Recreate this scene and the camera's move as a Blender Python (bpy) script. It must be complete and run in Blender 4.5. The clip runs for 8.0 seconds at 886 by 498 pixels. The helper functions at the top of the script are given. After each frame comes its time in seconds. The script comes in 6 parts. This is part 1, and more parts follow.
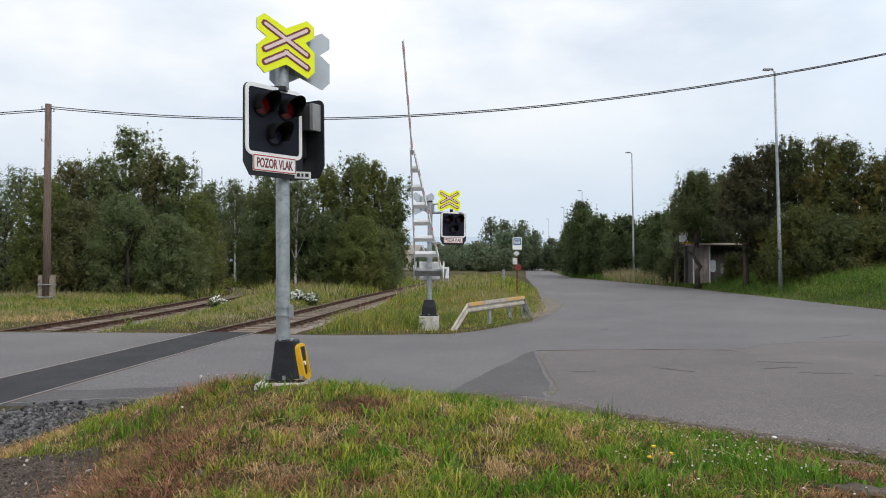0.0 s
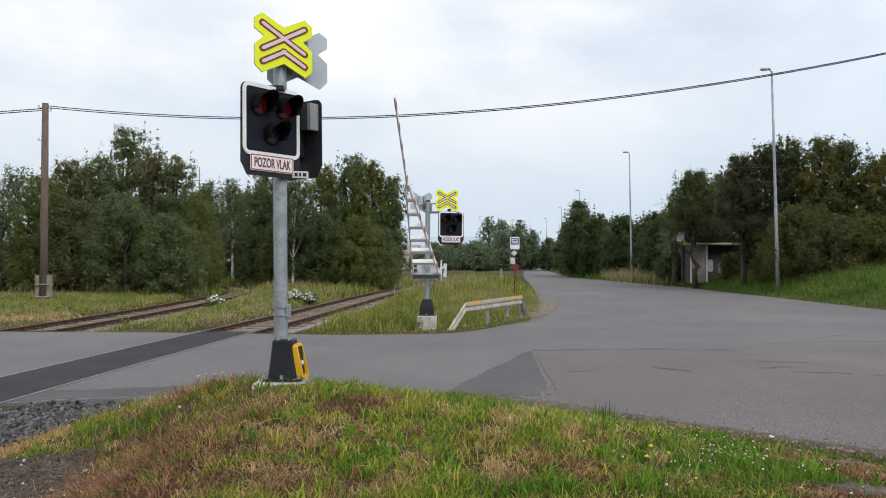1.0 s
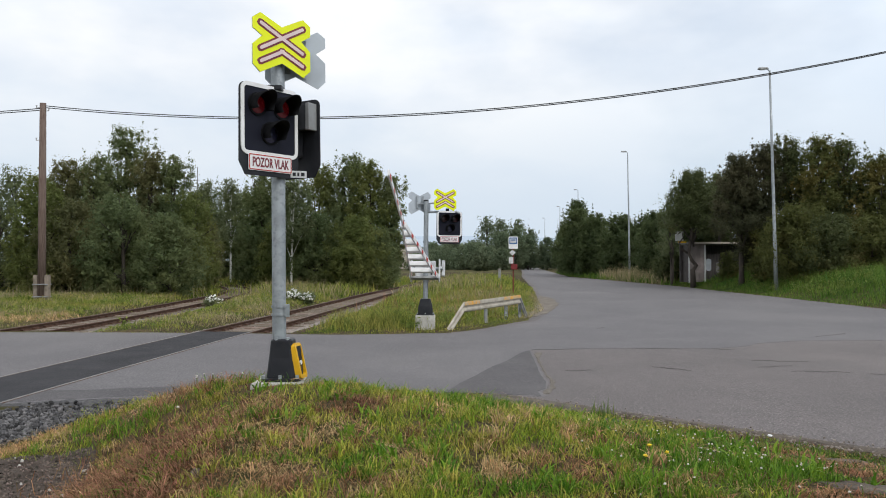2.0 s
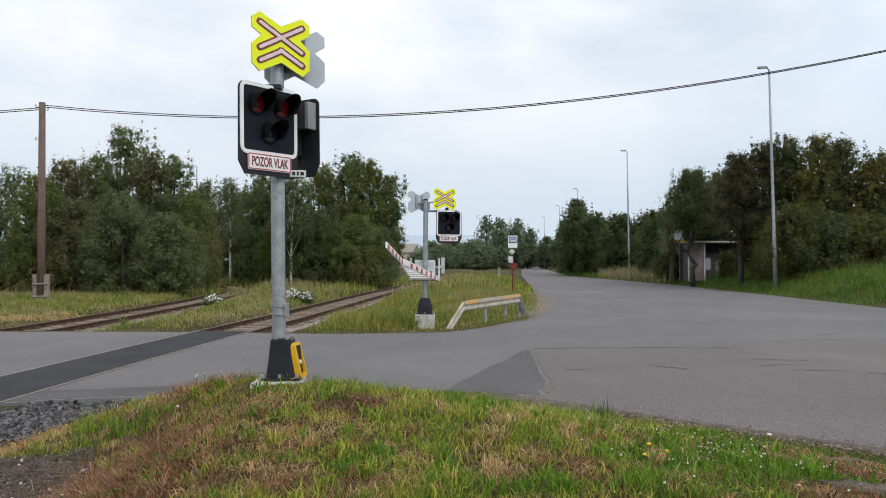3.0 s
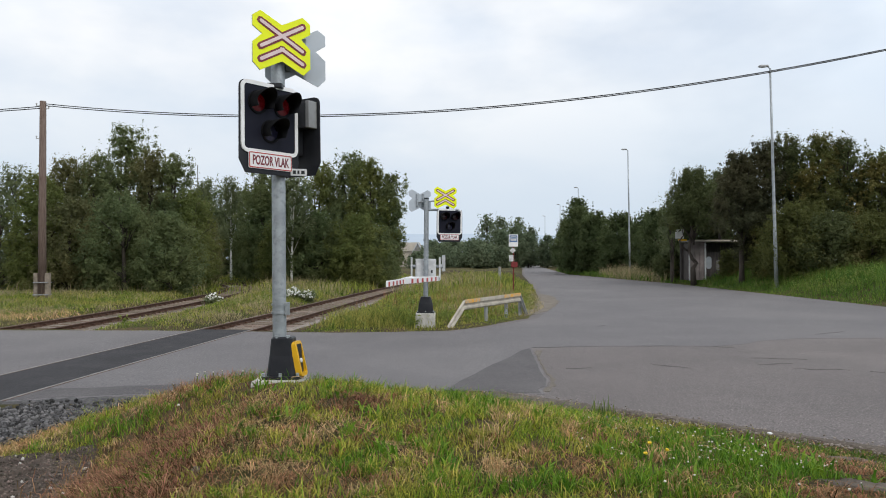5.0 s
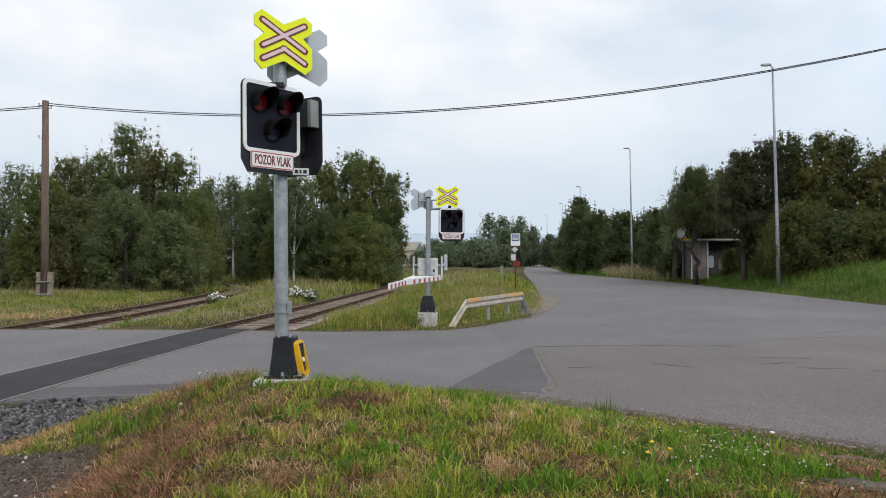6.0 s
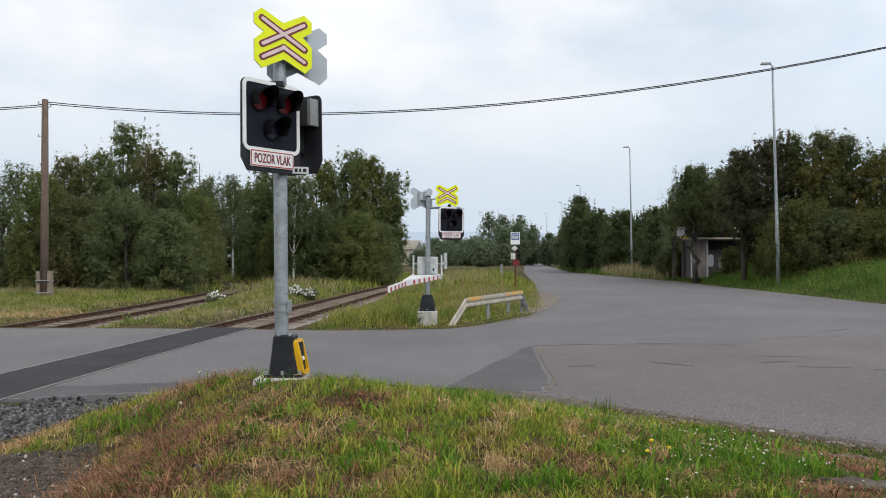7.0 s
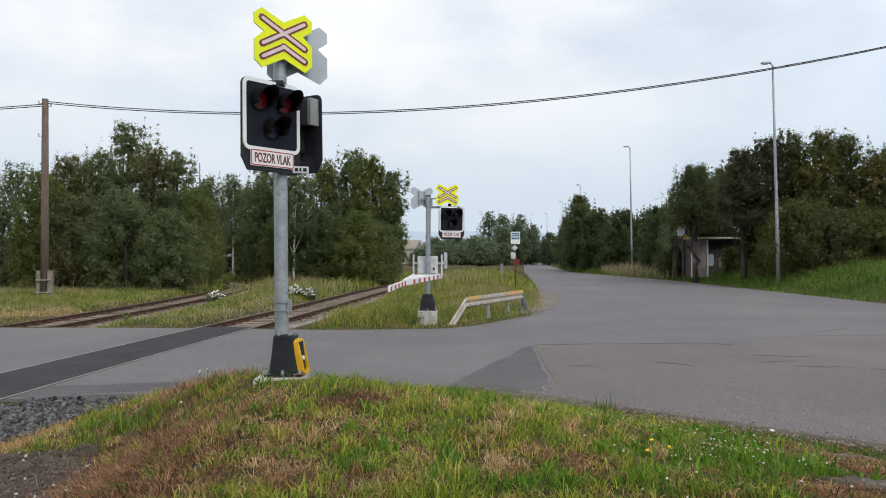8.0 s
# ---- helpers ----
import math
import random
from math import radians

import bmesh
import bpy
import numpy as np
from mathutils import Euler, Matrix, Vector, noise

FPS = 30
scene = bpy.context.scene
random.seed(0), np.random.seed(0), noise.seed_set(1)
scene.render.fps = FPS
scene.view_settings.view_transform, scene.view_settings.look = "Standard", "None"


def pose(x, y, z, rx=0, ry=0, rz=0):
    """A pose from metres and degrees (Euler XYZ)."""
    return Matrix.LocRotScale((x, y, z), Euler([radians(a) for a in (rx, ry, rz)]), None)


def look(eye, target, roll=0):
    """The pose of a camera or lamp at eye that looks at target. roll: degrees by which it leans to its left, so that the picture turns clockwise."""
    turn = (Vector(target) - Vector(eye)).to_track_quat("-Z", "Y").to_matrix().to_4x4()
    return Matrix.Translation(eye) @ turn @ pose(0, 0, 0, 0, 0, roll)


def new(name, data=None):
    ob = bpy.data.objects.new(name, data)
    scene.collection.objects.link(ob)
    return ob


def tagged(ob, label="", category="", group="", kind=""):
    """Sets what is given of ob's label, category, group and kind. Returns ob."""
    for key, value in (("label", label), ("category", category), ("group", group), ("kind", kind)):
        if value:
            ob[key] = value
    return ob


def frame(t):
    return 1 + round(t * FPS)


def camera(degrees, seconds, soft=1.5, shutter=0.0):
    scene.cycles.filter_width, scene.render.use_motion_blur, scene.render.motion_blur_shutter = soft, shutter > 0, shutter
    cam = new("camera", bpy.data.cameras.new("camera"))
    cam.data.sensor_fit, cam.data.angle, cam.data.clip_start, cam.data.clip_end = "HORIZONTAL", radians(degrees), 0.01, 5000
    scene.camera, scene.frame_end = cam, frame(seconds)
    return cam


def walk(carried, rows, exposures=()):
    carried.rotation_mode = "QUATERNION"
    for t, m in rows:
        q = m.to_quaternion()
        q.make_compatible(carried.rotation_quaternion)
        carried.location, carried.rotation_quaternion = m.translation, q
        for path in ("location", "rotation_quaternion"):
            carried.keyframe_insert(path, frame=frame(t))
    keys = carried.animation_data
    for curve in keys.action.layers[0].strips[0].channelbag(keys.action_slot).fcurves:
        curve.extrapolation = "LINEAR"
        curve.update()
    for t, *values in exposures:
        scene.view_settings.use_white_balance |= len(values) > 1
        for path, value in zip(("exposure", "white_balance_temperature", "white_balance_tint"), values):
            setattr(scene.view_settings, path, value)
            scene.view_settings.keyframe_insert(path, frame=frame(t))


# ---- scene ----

# ---- camera: hand-held on one spot beside the crossing ----
cam = camera(62.0, 8.0, soft=1.0)
EYE = (0.0, 0.0, 1.95)
AIM = [(0.0, 91.042, 0.08, 0.342), (0.5, 91.032, 0.07, 0.263), (1.0, 91.011, 0.09, 0.163), (1.5, 91.000, 0.06, 0.085),
       (3.0, 90.912, -0.03, 0.003), (3.5, 90.875, -0.03, 0.040), (4.0, 90.840, 0.0, 0.0), (4.5, 90.834, 0.0, 0.0),
       (6.0, 90.751, -0.04, 0.215), (6.5, 90.713, -0.02, 0.165), (7.0, 90.655, -0.04, 0.197), (7.5, 90.626, -0.04, 0.202),
       (8.0, 90.615, -0.04, 0.210)]
walk(cam, [(t, pose(*EYE, rx, -roll, rz)) for t, rx, roll, rz in AIM], exposures=[(0.0, 0.02), (8.0, -0.02)])

# ---- world: bright overcast with broken cloud ----
world = bpy.data.worlds.new("overcast")
scene.world = world
world.use_nodes = True
SUN_EL, SUN_AZ = radians(44), radians(140)


def build_world():
    nt = world.node_tree
    nt.nodes.clear()
    out = nt.nodes.new("ShaderNodeOutputWorld")
    bg = nt.nodes.new("ShaderNodeBackground")
    sky = nt.nodes.new("ShaderNodeTexSky")
    sky.sky_type, sky.sun_disc = "NISHITA", False
    sky.sun_elevation, sky.sun_rotation = SUN_EL, SUN_AZ
    sky.air_density, sky.dust_density = 1.0, 2.0
    dim = nt.nodes.new("ShaderNodeVectorMath")
    dim.operation = "SCALE"
    dim.inputs[3].default_value = 0.135
    nt.links.new(sky.outputs[0], dim.inputs[0])
    co = nt.nodes.new("ShaderNodeTexCoord")
    mp = nt.nodes.new("ShaderNodeMapping")
    mp.inputs["Scale"].default_value = (1.5, 1.5, 3.2)
    mp.inputs["Location"].default_value = (1.15, 0.2, 0.1)
    nt.links.new(co.outputs["Generated"], mp.inputs[0])
    big = nt.nodes.new("ShaderNodeTexNoise")
    big.inputs["Scale"].default_value, big.inputs["Detail"].default_value = 1.7, 5
    big.inputs["Roughness"].default_value = 0.52
    nt.links.new(mp.outputs[0], big.inputs[0])
    cover = nt.nodes.new("ShaderNodeValToRGB")
    cover.color_ramp.elements[0].position, cover.color_ramp.elements[1].position = 0.30, 0.52
    cover.color_ramp.elements[0].color = (0.72, 0.72, 0.72, 1)
    nt.links.new(big.outputs[0], cover.inputs[0])
    small = nt.nodes.new("ShaderNodeTexNoise")
    small.inputs["Scale"].default_value, small.inputs["Detail"].default_value = 2.4, 5
    nt.links.new(mp.outputs[0], small.inputs[0])
    tone = nt.nodes.new("ShaderNodeValToRGB")
    tone.color_ramp.elements[0].position, tone.color_ramp.elements[1].position = 0.34, 0.60
    tone.color_ramp.elements[0].color = (0.83, 0.895, 0.985, 1)
    tone.color_ramp.elements[1].color = (1.06, 1.065, 1.07, 1)
    nt.links.new(small.outputs[0], tone.inputs[0])
    mix = nt.nodes.new("ShaderNodeMix")
    mix.data_type = "RGBA"
    nt.links.new(cover.outputs[0], mix.inputs[0])
    nt.links.new(dim.outputs[0], mix.inputs[6])
    sep = nt.nodes.new("ShaderNodeSeparateXYZ")
    nt.links.new(co.outputs["Generated"], sep.inputs[0])
    thin = nt.nodes.new("ShaderNodeMapRange")
    thin.interpolation_type = "SMOOTHSTEP"
    thin.inputs[1].default_value, thin.inputs[2].default_value = 0.0, 0.55
    thin.inputs[4].default_value = 0.65
    nt.links.new(sep.outputs[0], thin.inputs[0])
    veil = nt.nodes.new("ShaderNodeMix")
    veil.data_type = "RGBA"
    nt.links.new(thin.outputs[0], veil.inputs[0])
    nt.links.new(tone.outputs[0], veil.inputs[6])
    veil.inputs[7].default_value = (0.76, 0.88, 1.03, 1)
    # the cloud deck is greyer towards the horizon
    low = nt.nodes.new("ShaderNodeMapRange")
    low.interpolation_type = "SMOOTHSTEP"
    low.inputs[1].default_value, low.inputs[2].default_value = 0.03, 0.31
    low.inputs[3].default_value, low.inputs[4].default_value = 0.9, 0.0
    nt.links.new(sep.outputs[2], low.inputs[0])
    deck = nt.nodes.new("ShaderNodeMix")
    deck.data_type = "RGBA"
    nt.links.new(low.outputs[0], deck.inputs[0])
    nt.links.new(veil.outputs[2], deck.inputs[6])
    deck.inputs[7].default_value = (0.64, 0.74, 0.85, 1)
    nt.links.new(deck.outputs[2], mix.inputs[7])
    nt.links.new(mix.outputs[2], bg.inputs[0])
    bg.inputs[1].default_value = 1.0
    nt.links.new(bg.outputs[0], out.inputs[0])


build_world()
sun = new("sun", bpy.data.lights.new("sun", "SUN"))
sun.data.energy, sun.data.angle, sun.data.color = 1.3, radians(24), (1.0, 0.96, 0.90)
sun.matrix_world = look((math.sin(SUN_AZ) * 40, math.cos(SUN_AZ) * 40, 40 * math.tan(SUN_EL)), (0, 0, 0))


# ---- materials ----
def material(name, base, second=None, scale=4.0, detail=5.0, rough=0.8, metal=0.0, bump=0.0, bump_scale=40.0, third=None,
             third_scale=30.0, island=0.0, per_object=0.0, spec=0.4, emit=None, ramp=(0.38, 0.62), trans=0.0, coat=0.0, stretch=None, extra=()):
    """A principled surface: two colours by a broad noise, a third in fine grain, random value per island or object, bump."""
    m = bpy.data.materials.new(name)
    m.use_nodes = True
    nt = m.node_tree
    b = nt.nodes["Principled BSDF"]
    co = nt.nodes.new("ShaderNodeTexCoord")
    src = co.outputs["Object"]
    if stretch:
        mp = nt.nodes.new("ShaderNodeMapping")
        mp.inputs["Scale"].default_value = stretch
        nt.links.new(src, mp.inputs[0])
        src = mp.outputs[0]
    b.inputs["Roughness"].default_value, b.inputs["Metallic"].default_value = rough, metal
    b.inputs["Specular IOR Level"].default_value = spec
    b.inputs["Coat Weight"].default_value = coat
    rgb = nt.nodes.new("ShaderNodeRGB")
    rgb.outputs[0].default_value = (*base, 1)
    col = rgb.outputs[0]

    def blend(col, other, sc, det, lo, hi, amount=1.0):
        n = nt.nodes.new("ShaderNodeTexNoise")
        n.inputs["Scale"].default_value, n.inputs["Detail"].default_value = sc, det
        nt.links.new(src, n.inputs[0])
        r = nt.nodes.new("ShaderNodeMapRange")
        r.inputs[1].default_value, r.inputs[2].default_value = lo, hi
        r.inputs[4].default_value = amount
        nt.links.new(n.outputs[0], r.inputs[0])
        mx = nt.nodes.new("ShaderNodeMix")
        mx.data_type = "RGBA"
        nt.links.new(r.outputs[0], mx.inputs[0])
        nt.links.new(col, mx.inputs[6])
        mx.inputs[7].default_value = (*other, 1)
        return mx.outputs[2]

    if second:
        col = blend(col, second, scale, detail, *ramp)
    if third:
        col = blend(col, third, third_scale, 3.0, 0.5, 0.72, 0.8)
    for other, sc, det, lo, hi, amount in extra:
        col = blend(col, other, sc, det, lo, hi, amount)
    if island or per_object:
        if island:
            g = nt.nodes.new("ShaderNodeNewGeometry")
            rnd, amount = g.outputs["Random Per Island"], island
        else:
            g = nt.nodes.new("ShaderNodeObjectInfo")
            rnd, amount = g.outputs["Random"], per_object
        r = nt.nodes.new("ShaderNodeMapRange")
        r.inputs[3].default_value, r.inputs[4].default_value = 1 - amount, 1 + amount
        nt.links.new(rnd, r.inputs[0])
        h = nt.nodes.new("ShaderNodeHueSaturation")
        nt.links.new(r.outputs[0], h.inputs["Value"])
        r2 = nt.nodes.new("ShaderNodeMapRange")
        r2.inputs[3].default_value, r2.inputs[4].default_value = 0.5 + 0.05 * amount, 0.5 - 0.05 * amount
        nt.links.new(rnd, r2.inputs[0])
        nt.links.new(r2.outputs[0], h.inputs["Hue"])
        nt.links.new(col, h.inputs["Color"])
        col = h.outputs[0]
    nt.links.new(col, b.inputs["Base Color"])
    if bump:
        n = nt.nodes.new("ShaderNodeTexNoise")
        n.inputs["Scale"].default_value, n.inputs["Detail"].default_value = bump_scale, 6
        nt.links.new(src, n.inputs[0])
        bp = nt.nodes.new("ShaderNodeBump")
        bp.inputs["Strength"].default_value, bp.inputs["Distance"].default_value = bump, 0.02
        nt.links.new(n.outputs[0], bp.inputs["Height"])
        nt.links.new(bp.outputs[0], b.inputs["Normal"])
    if emit:
        b.inputs["Emission Color"].default_value = (*emit[:3], 1)
        b.inputs["Emission Strength"].default_value = emit[3]
    if trans:
        t = nt.nodes.new("ShaderNodeBsdfTranslucent")
        nt.links.new(col, t.inputs[0])
        ms = nt.nodes.new("ShaderNodeMixShader")
        ms.inputs[0].default_value = trans
        nt.links.new(b.outputs[0], ms.inputs[1])
        nt.links.new(t.outputs[0], ms.inputs[2])
        nt.links.new(ms.outputs[0], nt.nodes["Material Output"].inputs[0])
    return m


M = {}
M["ground"] = material("grass_ground", (0.050, 0.050, 0.018), (0.110, 0.078, 0.042), 0.9, 8, 0.95, bump=0.9, bump_scale=30, spec=0.1, ramp=(0.40, 0.62), extra=[((0.030, 0.022, 0.015), 14, 4, 0.48, 0.64, 0.8), ((0.16, 0.17, 0.05), 0.05, 5, 0.45, 0.6, 0.3)])
M["asphalt"] = material("worn_asphalt", (0.150, 0.132, 0.131), (0.175, 0.154, 0.152), 0.35, 8, 0.88, bump=0.4, bump_scale=70, spec=0.25, extra=[((0.134, 0.122, 0.119), 1.3, 6, 0.48, 0.66, 0.5), ((0.122, 0.111, 0.108), 5.0, 6, 0.47, 0.66, 0.5), ((0.07, 0.064, 0.062), 32, 4, 0.48, 0.60, 0.65), ((0.43, 0.39, 0.365), 38, 2, 0.60, 0.67, 0.72), ((0.34, 0.308, 0.29), 95, 2, 0.56, 0.66, 0.4), ((0.220, 0.196, 0.186), 0.16, 6, 0.50, 0.66, 0.6), ((0.105, 0.097, 0.096), 0.22, 6, 0.56, 0.72, 0.5)])
M["asphalt_patch"] = material("patched_asphalt", (0.098, 0.091, 0.096), (0.120, 0.112, 0.115), 0.8, 7, 0.9, bump=0.4, bump_scale=60, spec=0.25, extra=[((0.1, 0.094, 0.098), 1.3, 6, 0.48, 0.66, 0.5), ((0.07, 0.066, 0.069), 30, 4, 0.50, 0.62, 0.55), ((0.24, 0.225, 0.215), 40, 2, 0.58, 0.66, 0.5), ((0.145, 0.136, 0.136), 0.5, 5, 0.5, 0.7, 0.5)])
M["asphalt_cross"] = material("crossing_asphalt", (0.150, 0.141, 0.146), (0.178, 0.168, 0.171), 0.5, 8, 0.86, bump=0.35, bump_scale=60, spec=0.28, extra=[((0.145, 0.137, 0.141), 1.3, 6, 0.48, 0.66, 0.5), ((0.136, 0.128, 0.133), 5.0, 6, 0.47, 0.66, 0.4), ((0.100, 0.095, 0.098), 26, 4, 0.49, 0.61, 0.75), ((0.33, 0.31, 0.30), 36, 2, 0.59, 0.67, 0.6), ((0.215, 0.202, 0.198), 0.12, 5, 0.5, 0.7, 0.5)])
M["asphalt_dark"] = material("fresh_dark_asphalt", (0.028, 0.027, 0.031), (0.044, 0.042, 0.046), 1.2, 8, 0.8, bump=0.4, bump_scale=60, spec=0.25, extra=[((0.085, 0.082, 0.08), 5, 5, 0.6, 0.72, 0.6), ((0.022, 0.022, 0.024), 30, 4, 0.5, 0.66, 0.6)])
M["crack"] = material("asphalt_crack", (0.062, 0.057, 0.055), (0.11, 0.102, 0.098), 6, rough=0.95)
M["rail"] = material("rusty_rail", (0.062, 0.030, 0.019), (0.105, 0.055, 0.033), 9, rough=0.8, bump=0.3, bump_scale=60)
M["rail_top"] = material("dull_rail_top", (0.165, 0.125, 0.105), (0.11, 0.078, 0.06), 5, rough=0.55, metal=0.2)
M["rail_head"] = material("worn_rail_head", (0.26, 0.245, 0.23), (0.17, 0.15, 0.135), 5, rough=0.5, metal=0.2)
M["sleeper"] = material("weathered_sleeper", (0.15, 0.11, 0.082), (0.22, 0.175, 0.135), 6, rough=0.9, bump=0.5, bump_scale=50, per_object=0.3)
M["ballast"] = material("ballast_bed", (0.22, 0.185, 0.160), (0.33, 0.285, 0.25), 5, rough=0.95, bump=1.0, bump_scale=22, third=(0.085, 0.070, 0.060), third_scale=12)
M["stone_bed"] = material("gravel_bed", (0.07, 0.068, 0.07), (0.12, 0.115, 0.115), 9, 6, 0.95, bump=1.0, bump_scale=25, third=(0.03, 0.03, 0.03), third_scale=25)
M["stone"] = material("ballast_stone", (0.066, 0.064, 0.067), (0.125, 0.12, 0.118), 7, rough=0.9, bump=0.4, bump_scale=50, island=0.8)
M["dirt"] = material("stony_dirt", (0.048, 0.034, 0.026), (0.082, 0.062, 0.048), 3.5, 8, 0.95, bump=1.0, bump_scale=45, third=(0.020, 0.015, 0.012), third_scale=34, island=0.6, extra=[((0.16, 0.132, 0.108), 28, 3, 0.60, 0.68, 0.6)])
M["grit"] = material("sandy_grit", (0.150, 0.130, 0.108), (0.20, 0.175, 0.148), 6, 8, 0.95, bump=1.0, bump_scale=50, third=(0.09, 0.08, 0.07), third_scale=30)
M["trodden"] = material("trodden_earth", (0.095, 0.076, 0.060), (0.150, 0.124, 0.100), 4, 8, 0.95, bump=1.0, bump_scale=45, third=(0.05, 0.040, 0.032), third_scale=26)
M["pebble"] = material("mixed_pebble", (0.085, 0.066, 0.053), (0.165, 0.135, 0.110), 9, 5, 0.9, bump=0.4, bump_scale=60, island=0.7)
M["dirt_pale"] = material("pale_gravel_dirt", (0.15, 0.125, 0.10), (0.23, 0.20, 0.165), 2.5, 8, 0.95, bump=1.0, bump_scale=30, third=(0.09, 0.075, 0.06), third_scale=12)
M["blade"] = material("grass_blade", (0.225, 0.305, 0.028), (0.40, 0.375, 0.075), 2.6, 6, 0.6, island=0.6, spec=0.2, trans=0.25)
M["blade_deep"] = material("lush_grass_blade", (0.105, 0.235, 0.020), (0.18, 0.30, 0.030), 1.6, 5, 0.55, island=0.45, spec=0.2, trans=0.35)
M["blade_dry"] = material("dry_grass_blade", (0.50, 0.335, 0.150), (0.62, 0.46, 0.25), 2.6, 5, 0.8, island=0.5, spec=0.15, trans=0.25)
M["blade_brown"] = material("withered_grass_blade", (0.230, 0.122, 0.058), (0.40, 0.25, 0.125), 3.5, 5, 0.85, island=0.65, spec=0.15, trans=0.15)
# Dead russet grass, darkened so the steep flank's shade is in its colour.
M["blade_russet_shade"] = material("shaded_russet_dead_blade", (0.125, 0.064, 0.034), (0.30, 0.178, 0.092), 4.5, 5, 0.85, island=0.75, spec=0.1, trans=0.08)
M["blade_meadow"] = material("meadow_blade", (0.175, 0.250, 0.038), (0.32, 0.315, 0.078), 0.45, 6, 0.65, island=0.6, spec=0.2, trans=0.35)
M["straw_pale"] = material("pale_straw_blade", (0.33, 0.285, 0.145), (0.42, 0.36, 0.21), 0.6, 5, 0.8, island=0.45, spec=0.15, trans=0.3)
M["blade_bank"] = material("bank_blade", (0.092, 0.190, 0.028), (0.155, 0.235, 0.042), 0.5, 5, 0.6, island=0.4, spec=0.2, trans=0.3)
M["blade_clover"] = material("low_clover_leaf", (0.075, 0.150, 0.020), (0.15, 0.205, 0.035), 2.2, 5, 0.6, island=0.5, spec=0.2, trans=0.2)
M["flower_white"] = material("white_petal", (0.66, 0.64, 0.58), (0.50, 0.46, 0.40), 30, rough=0.7, island=0.2)
M["blossom"] = material("white_blossom", (0.84, 0.84, 0.80), (0.72, 0.71, 0.66), 30, rough=0.7, island=0.12)
M["flower_yellow"] = material("yellow_petal", (0.80, 0.60, 0.02), (0.75, 0.5, 0.02), 30, rough=0.6)
LEAF = {}
# Wood leaves are lifted in value, putting thin haze into their colour.
LEAF["L"] = material("dark_green_leaf", (0.166, 0.212, 0.096), (0.222, 0.25, 0.106), 0.28, 5, 0.65, island=0.16, spec=0.2, trans=0.56)
LEAF["L2"] = material("yellow_green_leaf", (0.17, 0.208, 0.066), (0.225, 0.238, 0.078), 0.28, 5, 0.65, island=0.16, spec=0.2, trans=0.56)
LEAF["L3"] = material("brownish_green_leaf", (0.178, 0.188, 0.086), (0.228, 0.214, 0.094), 0.28, 5, 0.65, island=0.16, spec=0.2, trans=0.56)
LEAF["R2"] = material("dark_dull_leaf", (0.1, 0.108, 0.06), (0.132, 0.124, 0.068), 0.3, 4, 0.65, island=0.16, spec=0.2, trans=0.56)
LEAF["R3"] = material("yellowing_leaf", (0.150, 0.165, 0.055), (0.27, 0.21, 0.066), 0.35, 4, 0.65, island=0.16, spec=0.2, trans=0.56, ramp=(0.50, 0.66))
LEAF["D"] = material("deep_green_leaf", (0.132, 0.176, 0.076), (0.18, 0.206, 0.082), 0.28, 5, 0.65, island=0.16, spec=0.2, trans=0.5)
LEAF["W"] = material("weed_leaf", (0.165, 0.245, 0.055), (0.26, 0.30, 0.08), 0.9, 5, 0.6, island=0.16, spec=0.2, trans=0.56)
LEAF["B"] = material("birch_leaf", (0.172, 0.21, 0.106), (0.212, 0.24, 0.12), 0.28, 5, 0.65, island=0.16, spec=0.2, trans=0.56)
LEAF["R"] = material("olive_leaf", (0.128, 0.152, 0.064), (0.235, 0.19, 0.070), 0.22, 4, 0.65, island=0.16, spec=0.2, trans=0.56, ramp=(0.52, 0.68))
LEAF["M"] = material("hedge_leaf", (0.108, 0.145, 0.062), (0.138, 0.17, 0.07), 0.28, 5, 0.65, island=0.16, spec=0.2, trans=0.56)
# Paler green: haze before the far trees is put into the leaf colour.
LEAF["F"] = material("hazy_far_leaf", (0.18, 0.232, 0.14), (0.222, 0.26, 0.152), 0.2, 5, 0.7, island=0.16, spec=0.2, trans=0.56)
M["bark"] = material("dark_bark", (0.050, 0.042, 0.036), (0.085, 0.07, 0.058), 6, rough=0.95, bump=0.8, bump_scale=14, stretch=(1, 1, 0.25))
M["birch_bark"] = material("birch_bark", (0.74, 0.72, 0.68), (0.10, 0.09, 0.08), 3, rough=0.85, ramp=(0.60, 0.68), stretch=(1, 1, 3.0))
M["steel"] = material("galvanised_steel", (0.40, 0.43, 0.45), (0.30, 0.325, 0.34), 7, 6, 0.52, 0.55, bump=0.06, bump_scale=120, third=(0.25, 0.27, 0.28), third_scale=25)
M["panel_back"] = material("grey_sheet_back", (0.50, 0.545, 0.59), (0.43, 0.47, 0.51), 4, 5, 0.45, 0.15)
M["steel_dull"] = material("dull_steel", (0.36, 0.37, 0.37), (0.26, 0.26, 0.26), 5, 6, 0.6, 0.3)
M["black"] = material("black_plastic", (0.014, 0.015, 0.019), (0.023, 0.024, 0.028), 5, 5, 0.45, bump=0.05, bump_scale=90, spec=0.28)
# Black screen with reflected sky painted in as a bluish base.
M["black_matt"] = material("sky_tinted_black_screen", (0.010, 0.011, 0.020), (0.015, 0.016, 0.026), 3, 5, 0.5, spec=0.14)
M["visor"] = material("matt_black_visor", (0.009, 0.0095, 0.011), (0.015, 0.015, 0.017), 6, 4, 0.85, spec=0.1)
